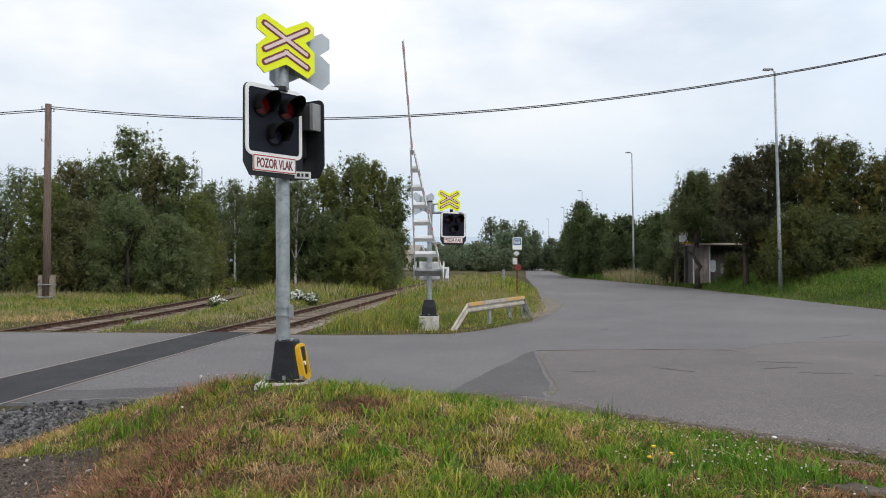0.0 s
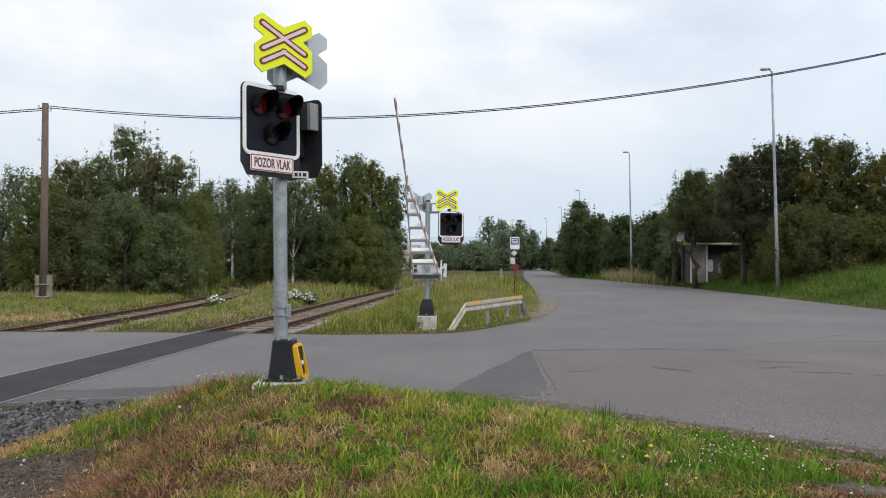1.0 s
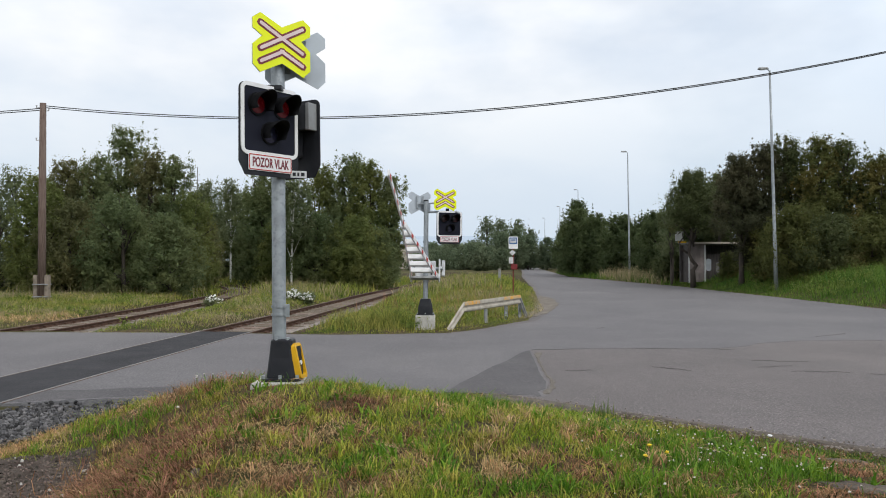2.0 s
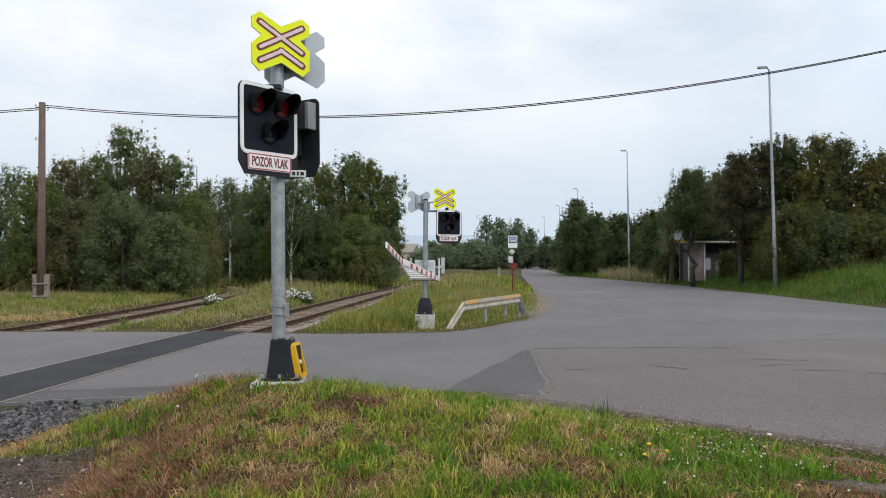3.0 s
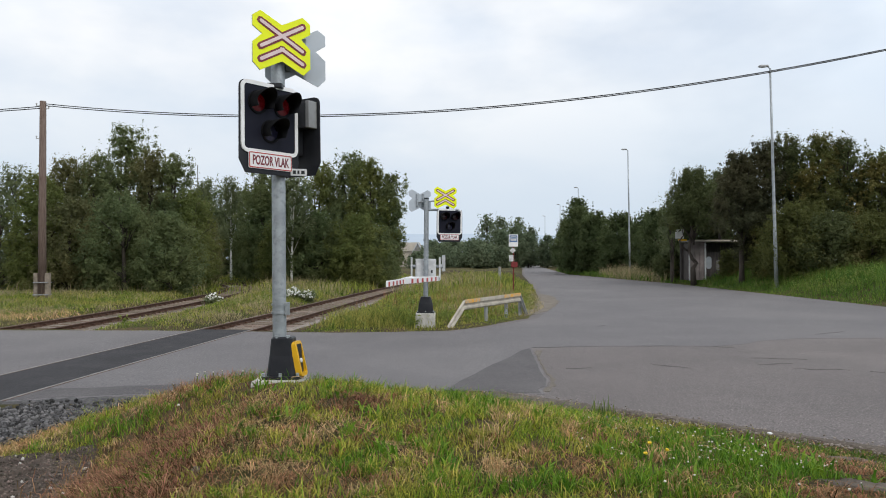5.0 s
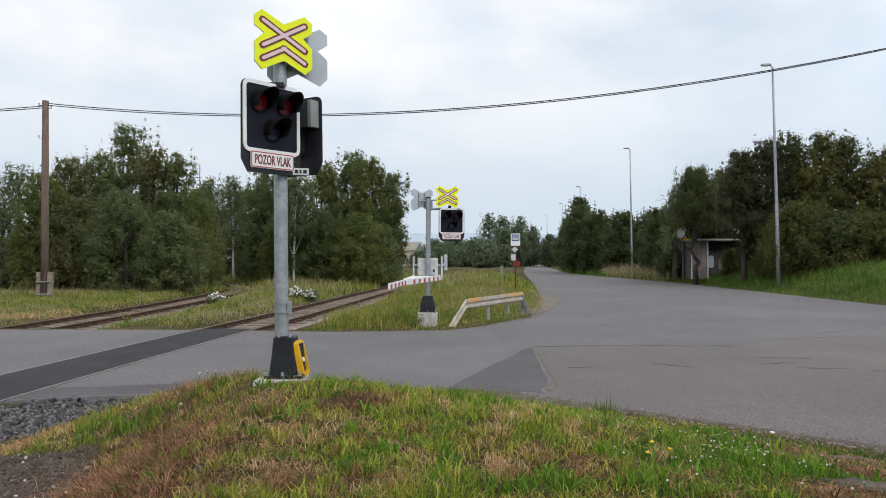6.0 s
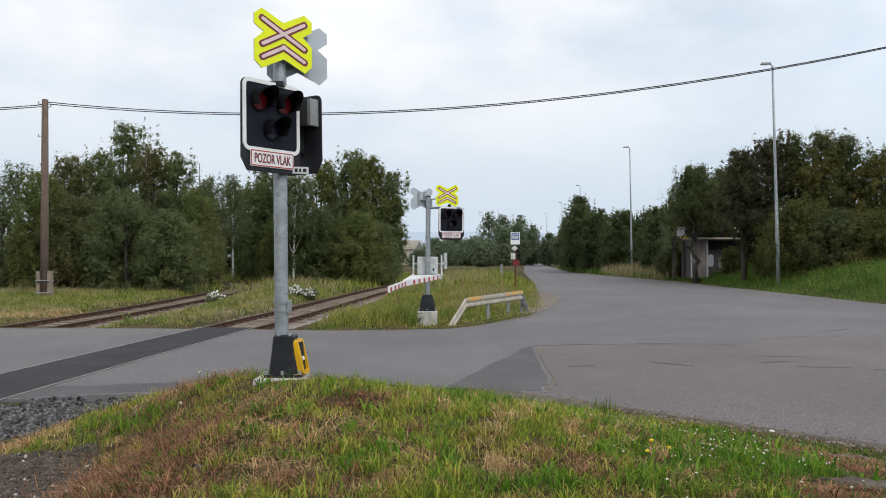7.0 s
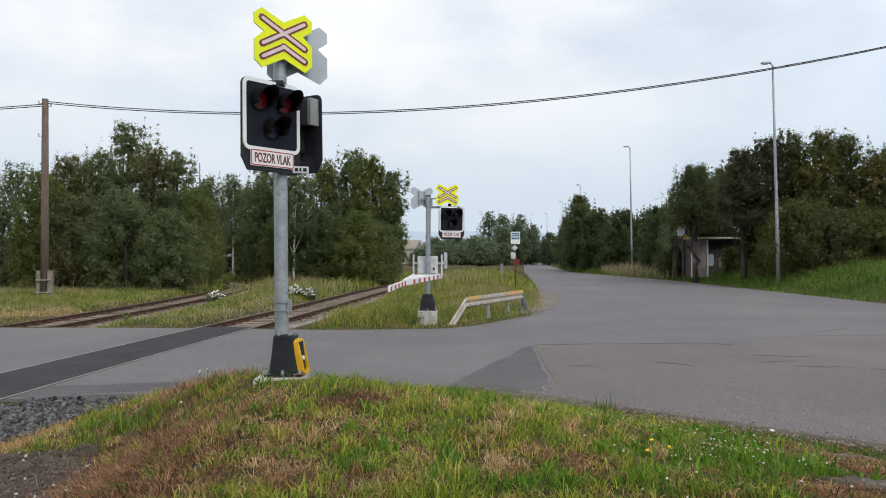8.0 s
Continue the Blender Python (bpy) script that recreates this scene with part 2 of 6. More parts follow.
M["lid_grey"] = material("dark_grey_lid", (0.032, 0.034, 0.040), (0.024, 0.026, 0.031), 5, 5, 0.5)
M["white"] = material("white_enamel", (0.88, 0.88, 0.88), (0.80, 0.80, 0.79), 5, 6, 0.42)
M["white_dirty"] = material("weathered_white_paint", (0.66, 0.67, 0.67), (0.50, 0.51, 0.51), 6, 6, 0.55)
M["yellow"] = material("fluorescent_yellow_sheet", (0.90, 0.97, 0.004), (0.84, 0.93, 0.005), 3, 4, 0.38)
M["red_edge"] = material("dark_red_reflective", (0.22, 0.035, 0.045), (0.17, 0.03, 0.04), 9, 4, 0.4)
M["pale_bar"] = material("pale_reflective_bar", (0.82, 0.66, 0.66), (0.74, 0.58, 0.59), 9, 4, 0.35)
M["red"] = material("red_paint", (0.50, 0.035, 0.025), (0.40, 0.03, 0.025), 7, 5, 0.45)
M["red_dark"] = material("dark_red_paint", (0.22, 0.025, 0.025), (0.15, 0.02, 0.02), 8, 5, 0.5)
M["lens_red"] = material("red_signal_lens", (0.085, 0.008, 0.012), (0.05, 0.006, 0.009), 14, 3, 0.25, coat=0.4, emit=(0.9, 0.02, 0.03, 0.02))
M["lens_far"] = material("unlit_red_lens", (0.045, 0.008, 0.012), (0.03, 0.006, 0.01), 14, 3, 0.3, coat=0.3)
M["shed_wood"] = material("dark_shed_boards", (0.045, 0.040, 0.038), (0.09, 0.08, 0.075), 3, 6, 0.9, bump=0.3, stretch=(6, 6, 0.5))
M["lens_dark"] = material("unlit_white_lens", (0.035, 0.036, 0.075), (0.02, 0.02, 0.05), 12, 3, 0.15, coat=0.6)
M["amber"] = material("yellow_plastic", (0.75, 0.42, 0.01), (0.65, 0.36, 0.01), 7, 5, 0.42)
M["orange_paint"] = material("worn_orange_paint", (0.72, 0.36, 0.04), (0.45, 0.38, 0.28), 6, 7, 0.6)
M["concrete"] = material("pale_concrete", (0.60, 0.58, 0.54), (0.46, 0.44, 0.40), 5, 7, 0.9, bump=0.5, bump_scale=45, third=(0.32, 0.31, 0.27), third_scale=16)
M["concrete_old"] = material("old_concrete", (0.36, 0.34, 0.30), (0.24, 0.23, 0.20), 4, 7, 0.92, bump=0.6, bump_scale=30)
M["guard"] = material("weathered_guard_rail", (0.50, 0.46, 0.39), (0.38, 0.34, 0.28), 4, 7, 0.65, 0.1, bump=0.15, bump_scale=30)
M["timber"] = material("weathered_pole_timber", (0.125, 0.085, 0.068), (0.19, 0.14, 0.115), 5, 7, 0.9, bump=0.7, bump_scale=22, stretch=(6, 6, 0.35))
M["cable"] = material("black_cable", (0.035, 0.035, 0.037), (0.05, 0.05, 0.05), 5, rough=0.7)
M["plaster"] = material("stained_plaster", (0.33, 0.32, 0.30), (0.20, 0.19, 0.18), 1.2, 7, 0.9, bump=0.2)
M["roof"] = material("bitumen_roof", (0.15, 0.15, 0.15), (0.22, 0.21, 0.2), 2, 6, 0.85)
M["glass"] = material("dark_window_glass", (0.02, 0.025, 0.03), None, rough=0.08, spec=0.6)
M["blue"] = material("blue_paint", (0.05, 0.16, 0.40), (0.04, 0.12, 0.3), 4, 4, 0.45)
# Haze over the distant ridge is put into this blue-grey base colour.
M["hill"] = material("haze_blue_ridge", (0.42, 0.49, 0.57), (0.46, 0.53, 0.61), 0.004, 6, 1.0, spec=0.0)
M["stub"] = material("lichen_stained_concrete", (0.30, 0.25, 0.20), (0.20, 0.165, 0.13), 4, 7, 0.92, bump=0.6, bump_scale=30)
M["beige"] = material("beige_render", (0.58, 0.52, 0.44), (0.50, 0.45, 0.38), 0.6, 5, 0.9)
# Pinkish grey, lowered to put the shade on the shed into the colour.
M["shed_wall"] = material("shaded_pinkish_panels", (0.31, 0.265, 0.255), (0.21, 0.18, 0.172), 1.6, 7, 0.9, bump=0.2)
M["litter"] = material("white_litter", (0.85, 0.85, 0.85), (0.75, 0.75, 0.75), 30, rough=0.5)


# ---- mesh helpers ----
def part(name, bm, mat, parent=None, label="", m=None):
    """Links a bmesh as one mesh object under a thing or part."""
    me = bpy.data.meshes.new(name)
    bm.to_mesh(me)
    bm.free()
    me.materials.append(mat)
    ob = new(name, me)
    if parent:
        ob.parent = parent
    if m is not None:
        ob.matrix_basis = m
    return tagged(ob, label)


def shared(name, me, parent, m):
    ob = new(name, me)
    ob.parent = parent
    ob.matrix_basis = m
    return ob


def smooth(ob, on=True):
    ob.data.polygons.foreach_set("use_smooth", [on] * len(ob.data.polygons))
    return ob


def thing(name, label, category, m=None, group="", kind=""):
    ob = new(name)
    if m is not None:
        ob.matrix_basis = m
    return tagged(ob, label, category, group, kind)


def raw(name, verts, faces, mat, parent=None):
    me = bpy.data.meshes.new(name)
    me.from_pydata([tuple(v) for v in verts], [], [tuple(f) for f in faces])
    me.materials.append(mat)
    me.update()
    ob = new(name, me)
    if parent:
        ob.parent = parent
    return ob


def arrays(name, verts, quads, mat, parent=None):
    """A mesh from numpy arrays: verts (n,3) and faces (k,c)."""
    me = bpy.data.meshes.new(name)
    c = quads.shape[1]
    me.vertices.add(len(verts))
    me.vertices.foreach_set("co", verts.astype(np.float32).ravel())
    me.loops.add(quads.size)
    me.loops.foreach_set("vertex_index", quads.astype(np.int32).ravel())
    me.polygons.add(len(quads))
    me.polygons.foreach_set("loop_start", np.arange(0, quads.size, c, dtype=np.int32))
    me.update(calc_edges=True)
    me.materials.append(mat)
    ob = new(name, me)
    if parent:
        ob.parent = parent
    return ob


def box(sx, sy, sz, bevel=0.01, at=(0, 0, 0), bm=None, taper=1.0, turn=None):
    """A bevelled box, centred on at, narrowing to taper at its top."""
    bm = bm or bmesh.new()
    r = bmesh.ops.create_cube(bm, size=1)
    vs = r["verts"]
    for v in vs:
        k = taper if v.co.z > 0 else 1
        v.co = Vector((v.co.x * sx * k, v.co.y * sy * k, v.co.z * sz))
    if bevel:
        es = list({e for v in vs for e in v.link_edges})
        out = bmesh.ops.bevel(bm, geom=es, offset=bevel, segments=2, affect="EDGES", profile=0.6)
        vs = list(set(out["verts"]) | {v for v in vs if v.is_valid})
    mt = Matrix.Translation(at) @ (turn or Matrix())
    bmesh.ops.transform(bm, matrix=mt, verts=vs)
    return bm


def tube(points, radii, sides=10, bm=None, cap=True):
    """A tapered tube along points."""
    bm = bm or bmesh.new()
    rings = []
    pts = [Vector(p) for p in points]
    for i, p in enumerate(pts):
        d = (pts[min(i + 1, len(pts) - 1)] - pts[max(i - 1, 0)]).normalized()
        up = Vector((0, 1, 0)) if abs(d.z) > 0.9 else Vector((0, 0, 1))
        u = d.cross(up).normalized()
        w = d.cross(u)
        r = radii[i] if hasattr(radii, "__len__") else radii
        rings.append([bm.verts.new(p + (u * math.cos(a) + w * math.sin(a)) * r) for a in [2 * math.pi * k / sides for k in range(sides)]])
    for a, b in zip(rings, rings[1:]):
        for k in range(sides):
            bm.faces.new((a[k], a[(k + 1) % sides], b[(k + 1) % sides], b[k]))
    if cap:
        bm.faces.new(rings[0][::-1])
        bm.faces.new(rings[-1])
    bmesh.ops.recalc_face_normals(bm, faces=bm.faces)
    return bm


def slab(outline, depth, axis="y", bm=None, bevel=0.0):
    """A plate of that outline in (x, z), from y = 0 back to depth."""
    bm = bm or bmesh.new()
    f = bm.faces.new([bm.verts.new((x, 0, z)) for x, z in outline])
    r = bmesh.ops.extrude_face_region(bm, geom=[f])
    bmesh.ops.translate(bm, vec=(0, depth, 0), verts=[v for v in r["geom"] if isinstance(v, bmesh.types.BMVert)])
    bmesh.ops.recalc_face_normals(bm, faces=bm.faces)
    if bevel:
        bmesh.ops.bevel(bm, geom=list(bm.edges), offset=bevel, segments=1, affect="EDGES")
    return bm


def rounded(w, h, r, n=5, cx=0, cz=0):
    pts = []
    for sx, sz, a0 in ((1, 1, 0), (-1, 1, 90), (-1, -1, 180), (1, -1, 270)):
        for k in range(n + 1):
            a = radians(a0 + 90 * k / n)
            pts.append((cx + sx * (w / 2 - r) + r * math.cos(a), cz + sz * (h / 2 - r) + r * math.sin(a)))
    return pts


def ring_plate(outer, inner, depth):
    """A flat frame between two outlines with as many points."""
    bm = bmesh.new()
    n = len(outer)
    v = [[bm.verts.new((x, y, z)) for x, z in o] for y in (0, depth) for o in (outer, inner)]
    for k in range(n):
        j = (k + 1) % n
        bm.faces.new((v[0][k], v[0][j], v[1][j], v[1][k]))
        bm.faces.new((v[2][k], v[3][k], v[3][j], v[2][j]))
        bm.faces.new((v[0][k], v[2][k], v[2][j], v[0][j]))
        bm.faces.new((v[1][k], v[1][j], v[3][j], v[3][k]))
    bmesh.ops.recalc_face_normals(bm, faces=bm.faces)
    return bm


def lettering(text, size, m, mat, parent, width=None, bold=0.0):
    cu = bpy.data.curves.new("lettering", "FONT")
    cu.body, cu.size, cu.align_x, cu.align_y, cu.extrude, cu.offset = text, size, "CENTER", "CENTER", 0.0015, bold
    tmp = bpy.data.objects.new("lettering", cu)
    scene.collection.objects.link(tmp)
    bpy.context.view_layer.update()
    me = bpy.data.meshes.new_from_object(tmp.evaluated_get(bpy.context.evaluated_depsgraph_get()))
    bpy.data.objects.remove(tmp)
    if width:
        xs = [v.co.x for v in me.vertices]
        k = width / (max(xs) - min(xs))
        for v in me.vertices:
            v.co.x *= k
    me.materials.clear()
    me.materials.append(mat)
    ob = new("lettering", me)
    ob.parent = parent
    ob.matrix_basis = m
    return ob


# ---- plan of the ground and the roads ----
NEAR_EDGE = [(40, -22.8), (12, 1.1), (7.0, 5.4), (4.5, 7.5), (2.76, 9.1), (1.4, 10.3), (0.4, 11.0), (-1.0, 10.9), (-4.8, 10.4), (-6.0, 9.95), (-14, 9.3), (-60, 6.0)]
LEFT_EDGE = [(-60, 21.5), (-30, 20.8), (-8, 20.3), (-2.5, 19.7), (0.1, 20.2), (1.0, 21.3), (2.8, 24.6), (4.0, 29.5), (4.75, 37), (6.7, 56), (10, 94), (15, 141), (24, 230), (60, 330)]
RIGHT_EDGE = [(66, 325), (29, 228), (20.5, 141), (16.2, 96), (17.4, 77), (18.6, 59), (18.4, 50), (18.4, 39), (18.2, 30), (20, 22), (26, 16), (60, 8)]
ROAD = NEAR_EDGE + LEFT_EDGE + RIGHT_EDGE


def S(t):
    t = np.clip(t, 0, 1)
    return t * t * (3 - 2 * t)


def inside(px, py, poly):
    px, py = np.asarray(px, float), np.asarray(py, float)
    hit = np.zeros(px.shape, bool)
    for (x0, y0), (x1, y1) in zip(poly, poly[1:] + poly[:1]):
        if y0 == y1:
            continue
        hit ^= ((y0 > py) != (y1 > py)) & (px < (x1 - x0) * (py - y0) / (y1 - y0) + x0)
    return hit


def edge_distance(px, py, poly):
    px, py = np.asarray(px, float), np.asarray(py, float)
    best = np.full(px.shape, 1e9)
    for (x0, y0), (x1, y1) in zip(poly, poly[1:] + poly[:1]):
        dx, dy = x1 - x0, y1 - y0
        t = np.clip(((px - x0) * dx + (py - y0) * dy) / (dx * dx + dy * dy), 0, 1)
        best = np.minimum(best, np.hypot(px - x0 - t * dx, py - y0 - t * dy))
    return best


TRACK_MAIN = [(-8.2, -30), (-7.3, 0), (-6.88, 10), (-6.50, 15), (-6.02, 21), (-5.47, 26.5), (-4.85, 35), (-4.05, 45), (-2.5, 58), (1.5, 100), (8, 150), (18, 210)]
TRACK_SIDE = [(-11.8, 20.6), (-11.75, 26), (-12.0, 34), (-12.5, 42), (-13.5, 49), (-15.2, 55), (-17.6, 60)]


def along(line, step):
    """Points and headings every step metres along a smooth line."""
    ys = np.array([p[1] for p in line], float)
    xs = np.array([p[0] for p in line], float)
    yy = np.arange(ys[0], ys[-1], 0.25)
    xx = np.interp(yy, ys, xs)
    for _ in range(3):
        k = 21
        pad = np.concatenate([xx[0] - (xx[1] - xx[0]) * np.arange(k // 2, 0, -1), xx, xx[-1] + (xx[-1] - xx[-2]) * np.arange(1, k // 2 + 1)])
        xx = np.convolve(pad, np.ones(k) / k, "valid")
    s = np.concatenate([[0], np.cumsum(np.hypot(np.diff(xx), np.diff(yy)))])
    q = np.arange(0, s[-1], step)
    px, py = np.interp(q, s, xx), np.interp(q, s, yy)
    return list(zip(px, py, np.arctan2(np.gradient(py), np.gradient(px))))


def track_gap(px, py):
    a = np.interp(py, [p[1] for p in TRACK_MAIN], [p[0] for p in TRACK_MAIN])
    b = np.interp(py, [p[1] for p in TRACK_SIDE], [p[0] for p in TRACK_SIDE])
    near = np.abs(px - a)
    return np.where((py > 19) & (py < 62), np.minimum(near, np.abs(px - b)), near)


def land(px, py, bumps=True):
    """Height of the ground."""
    px, py = np.asarray(px, float), np.asarray(py, float)
    # low grassy mound on which the near signal stands
    d = (px - 4.5) * -0.649 + (py - 7.5) * -0.761
    lip = -3.35 - 1.3 * S((py - 6.6) / 1.9)
    front = np.interp(px, [-5, -1, 0.5], [10.3, 10.8, 11.0])
    top = 0.71 - 0.20 * S((6.5 - py) / 4)
    z = top * S(d / 4.6) * S((front - py) / 3.5) * S((px - lip) / 2.15)
    z = np.where(py < front, z + 0.03 * S((front - py) / 1.0) * S((d + 0.1) / 1.0) * S((px + 4.9) / 1.2), z)
    z = z + 0.025 * np.exp(-((px + 1.6) ** 2 + (py - 7.3) ** 2) / 0.6)
    z = z + 0.012 * np.exp(-((px + 2.0) ** 2 + (py - 7.25) ** 2) / 0.10)
    # bank beyond the far side of the road
    xr = np.interp(py, [8, 16, 22, 30, 39, 59, 77, 96, 141, 228], [60, 26, 20, 18.2, 18.4, 18.6, 17.4, 16.2, 20.5, 29])
    z = z + np.where(py > 8, (1.05 - 0.65 * S((py - 62) / 25)) * S((px - xr - 0.2) / 4.2), 0)
    # verge left of the far road
    xl = np.interp(py, [20, 25, 30, 37, 56, 94, 141, 228], [0.2, 2.6, 3.7, 4.2, 6.4, 9.9, 14.9, 24])
    z = z + np.where((py > 24) & (px < xl), 0.28 * S((xl - px) / 2.5) * S((px + 1.2) / 3.0) * S((py - 26) / 14), 0)
    # shallow beds of the tracks
    z = z - np.where(py > 20.5, 0.20 * (1 - S((track_gap(px, py) - 1.25) / 0.9)), 0)
    z = z - np.where((py < 9.9) & (px < -4.4), 0.05, 0)
    return z


def bump(x, y):
    return 0.035 * noise.noise((x * 0.9, y * 0.9, 0.3)) + 0.028 * noise.noise((x * 3.1, y * 3.1, 5.0)) + 0.014 * noise.noise((x * 7.5, y * 7.5, 9.0))


def ground_z(x, y):
    """Height of the ground with its small bumps at one place."""
    return float(land(np.array([x]), np.array([y]))[0]) + bump(x, y)


def build_ground():
    xs = np.unique(np.round(np.concatenate([[-2500, -1500, -800, -400, -250, -160, -110], np.arange(-80, -14, 2.2), np.arange(-14, -6, 0.5), np.arange(-6, 7, 0.14),
                                            np.arange(7, 40, 0.7), np.arange(40, 90, 4), [100, 130, 180, 260, 420, 800, 1500, 2500]]), 3))
    ys = np.unique(np.round(np.concatenate([[-2000, -900, -400, -200, -100, -60, -40], np.arange(-25, 2, 1.2), np.arange(2, 11.8, 0.13), np.arange(11.8, 32, 0.4),
                                            np.arange(32, 66, 1.1), np.arange(66, 160, 4), [170, 190, 220, 260, 320, 420, 600, 900, 1500, 2400, 4000]]), 3))
    gx, gy = np.meshgrid(xs, ys)
    z = land(gx, gy)
    inr = inside(gx, gy, ROAD)
    ed = edge_distance(gx, gy, ROAD)
    near = (np.abs(gx) < 60) & (gy > -5) & (gy < 110)
    bumps = np.zeros_like(z)
    for i, j in zip(*np.nonzero(near)):
        bumps[i, j] = bump(gx[i, j], gy[i, j])
    z = z + bumps * S(ed / 0.6)
    z = np.where(inr, -0.07 * S(ed / 0.12) - 0.02, z)
    z = np.where(~inr & (ed < 0.25), np.maximum(z, 0.0) * S(ed / 0.25) + 0.004, z)
    z = np.where(gy > 250, z - 0.4, z)
    n, mcols = gx.shape
    idx = np.arange(n * mcols).reshape(n, mcols)
    q = np.stack([idx[:-1, :-1], idx[:-1, 1:], idx[1:, 1:], idx[1:, :-1]], -1).reshape(-1, 4)
    g = arrays("ground", np.stack([gx, gy, z], -1).reshape(-1, 3), q, M["ground"])
    smooth(g)
    tagged(g, "uneven grassy ground with soil showing between the tufts", "ground", kind="structure")


def sheet(name, outline, z, mat, label, category, drop=0.05, parent=None):
    """A flat paved sheet with a thin edge."""
    bm = bmesh.new()
    f = bm.faces.new([bm.verts.new((x, y, z)) for x, y in outline])
    if f.normal.z < 0:
        f.normal_flip()
    r = bmesh.ops.extrude_edge_only(bm, edges=list(bm.edges))
    bmesh.ops.translate(bm, vec=(0, 0, -drop), verts=[v for v in r["geom"] if isinstance(v, bmesh.types.BMVert)])
    bmesh.ops.triangulate(bm, faces=[g for g in bm.faces if len(g.verts) > 4])
    ob = part(name, bm, mat, parent)
    return tagged(ob, label, category, kind="structure")


def ragged(line, amp, step, seed):
    """The line with small uneven steps in it."""
    rnd = random.Random(seed)
    out = []
    for (x0, y0), (x1, y1) in zip(line, line[1:]):
        n = max(1, int(math.hypot(x1 - x0, y1 - y0) / step))
        n = min(n, 60)
        for k in range(n):
            t = k / n
            a = amp if (k or out) else 0
            out.append((x0 + (x1 - x0) * t + rnd.uniform(-a, a), y0 + (y1 - y0) * t + rnd.uniform(-a, a)))
    return out + [line[-1]]


def offset_line(line, off):
    return [(x - math.sin(a) * off, y + math.cos(a) * off) for x, y, a in line]


def build_roads():
    outline = ragged(NEAR_EDGE, 0.05, 0.35, 1) + ragged(LEFT_EDGE, 0.06, 0.5, 2) + ragged(RIGHT_EDGE, 0.07, 0.8, 3)
    sheet("road", outline, 0.0, M["asphalt"], "wide worn grey asphalt road with fine cracks", "road")
    # newer surface of the side road and the far road, and a repair in it
    seam = [(1.45, 10.65), (1.45, 11.1), (1.60, 11.35), (1.69, 12.0), (1.71, 12.8), (1.77, 13.8), (1.86, 15.2), (1.92, 16.25), (2.74, 16.5), (4.67, 16.6), (6.0, 16.6), (6.8, 16.9), (7.5, 17.6), (8.6, 18.15), (10.9, 18.3), (14.5, 18.5), (19.5, 21.6)]
    cross = [(-58, 6.4), (-14, 9.5), (-6.0, 10.1), (-4.8, 10.55), (-1.0, 11.05), (0.3, 11.1)] + seam
    cross += [(17.9, 30), (18.1, 39), (18.1, 50), (18.3, 59), (17.1, 77), (15.9, 96), (20.2, 141), (28.7, 228), (65, 324), (61, 329), (24.3, 229), (15.3, 141), (10.3, 94), (7.0, 56), (5.0, 37), (4.3, 29.5), (3.1, 24.4), (1.2, 21.0), (0.2, 19.95)]
    cross += [(-2.5, 19.5), (-8, 20.1), (-30, 20.6), (-58, 21.2)]
    sheet("crossing_road", ragged(cross, 0.03, 0.4, 4), 0.004, M["asphalt_cross"], "smoother grey asphalt of the side road over the track", "road", 0.02)
    sheet("asphalt_patch", ragged([(0.02, 11.0), (0.33, 12.05), (0.60, 12.77), (0.90, 13.73), (1.19, 14.33), (1.64, 15.75), (1.885, 16.2), (1.83, 15.2), (1.74, 13.8), (1.68, 12.8), (1.66, 12.0), (1.57, 11.35), (1.42, 11.1), (1.42, 10.75)], 0.010, 0.25, 5), 0.008, M["asphalt_patch"],
          "darker asphalt repair patch in the road", "road", 0.02)
    sheet("stained_verge", ragged([(-13.8, 9.6), (-6.0, 10.2), (-4.8, 10.65), (-1.9, 11.0), (-2.6, 11.35), (-4.2, 11.5), (-5.6, 11.2), (-8.0, 10.9), (-13.5, 10.3)], 0.05, 0.3, 7), 0.0070, M["asphalt_patch"],
          "darker stained asphalt along the near edge of the side road", "road", 0.02)
    # crumbled pale rim along the seam
    rim = [(1.47, 10.9), (1.50, 11.1), (1.64, 11.35), (1.74, 12.0), (1.76, 12.8), (1.81, 13.8), (1.90, 15.2), (1.97, 15.95), (2.10, 15.8), (1.95, 15.0), (1.83, 13.8), (1.80, 12.8), (1.81, 12.0), (1.72, 11.4), (1.56, 10.9)]
    sheet("seam_grit", ragged(rim, 0.025, 0.12, 6), 0.0065, M["grit"], "pale crumbled grit along the asphalt seam", "dirt", 0.01)
    strip = [p for p in along(TRACK_MAIN, 0.5) if 9.7 < p[1] < 20.6]
    sheet("crossing_strip", offset_line(strip, 0.715) + offset_line(strip, -0.715)[::-1], 0.010, M["asphalt_dark"], "dark fresh asphalt strip between the rails", "road", 0.03)
    sheet("dirt_verge", ragged([(2.75, 25.2), (3.3, 26.4), (3.95, 28.0), (4.6, 30.5), (5.3, 34.0), (5.75, 38.5), (5.5, 42.0), (4.9, 39.0), (4.3, 34.0), (3.6, 29.5), (2.95, 27.0)], 0.06, 0.4, 9), 0.014, M["dirt_pale"], "bare gravelly verge beside the asphalt", "dirt", 0.03)
    rnd = random.Random(8)
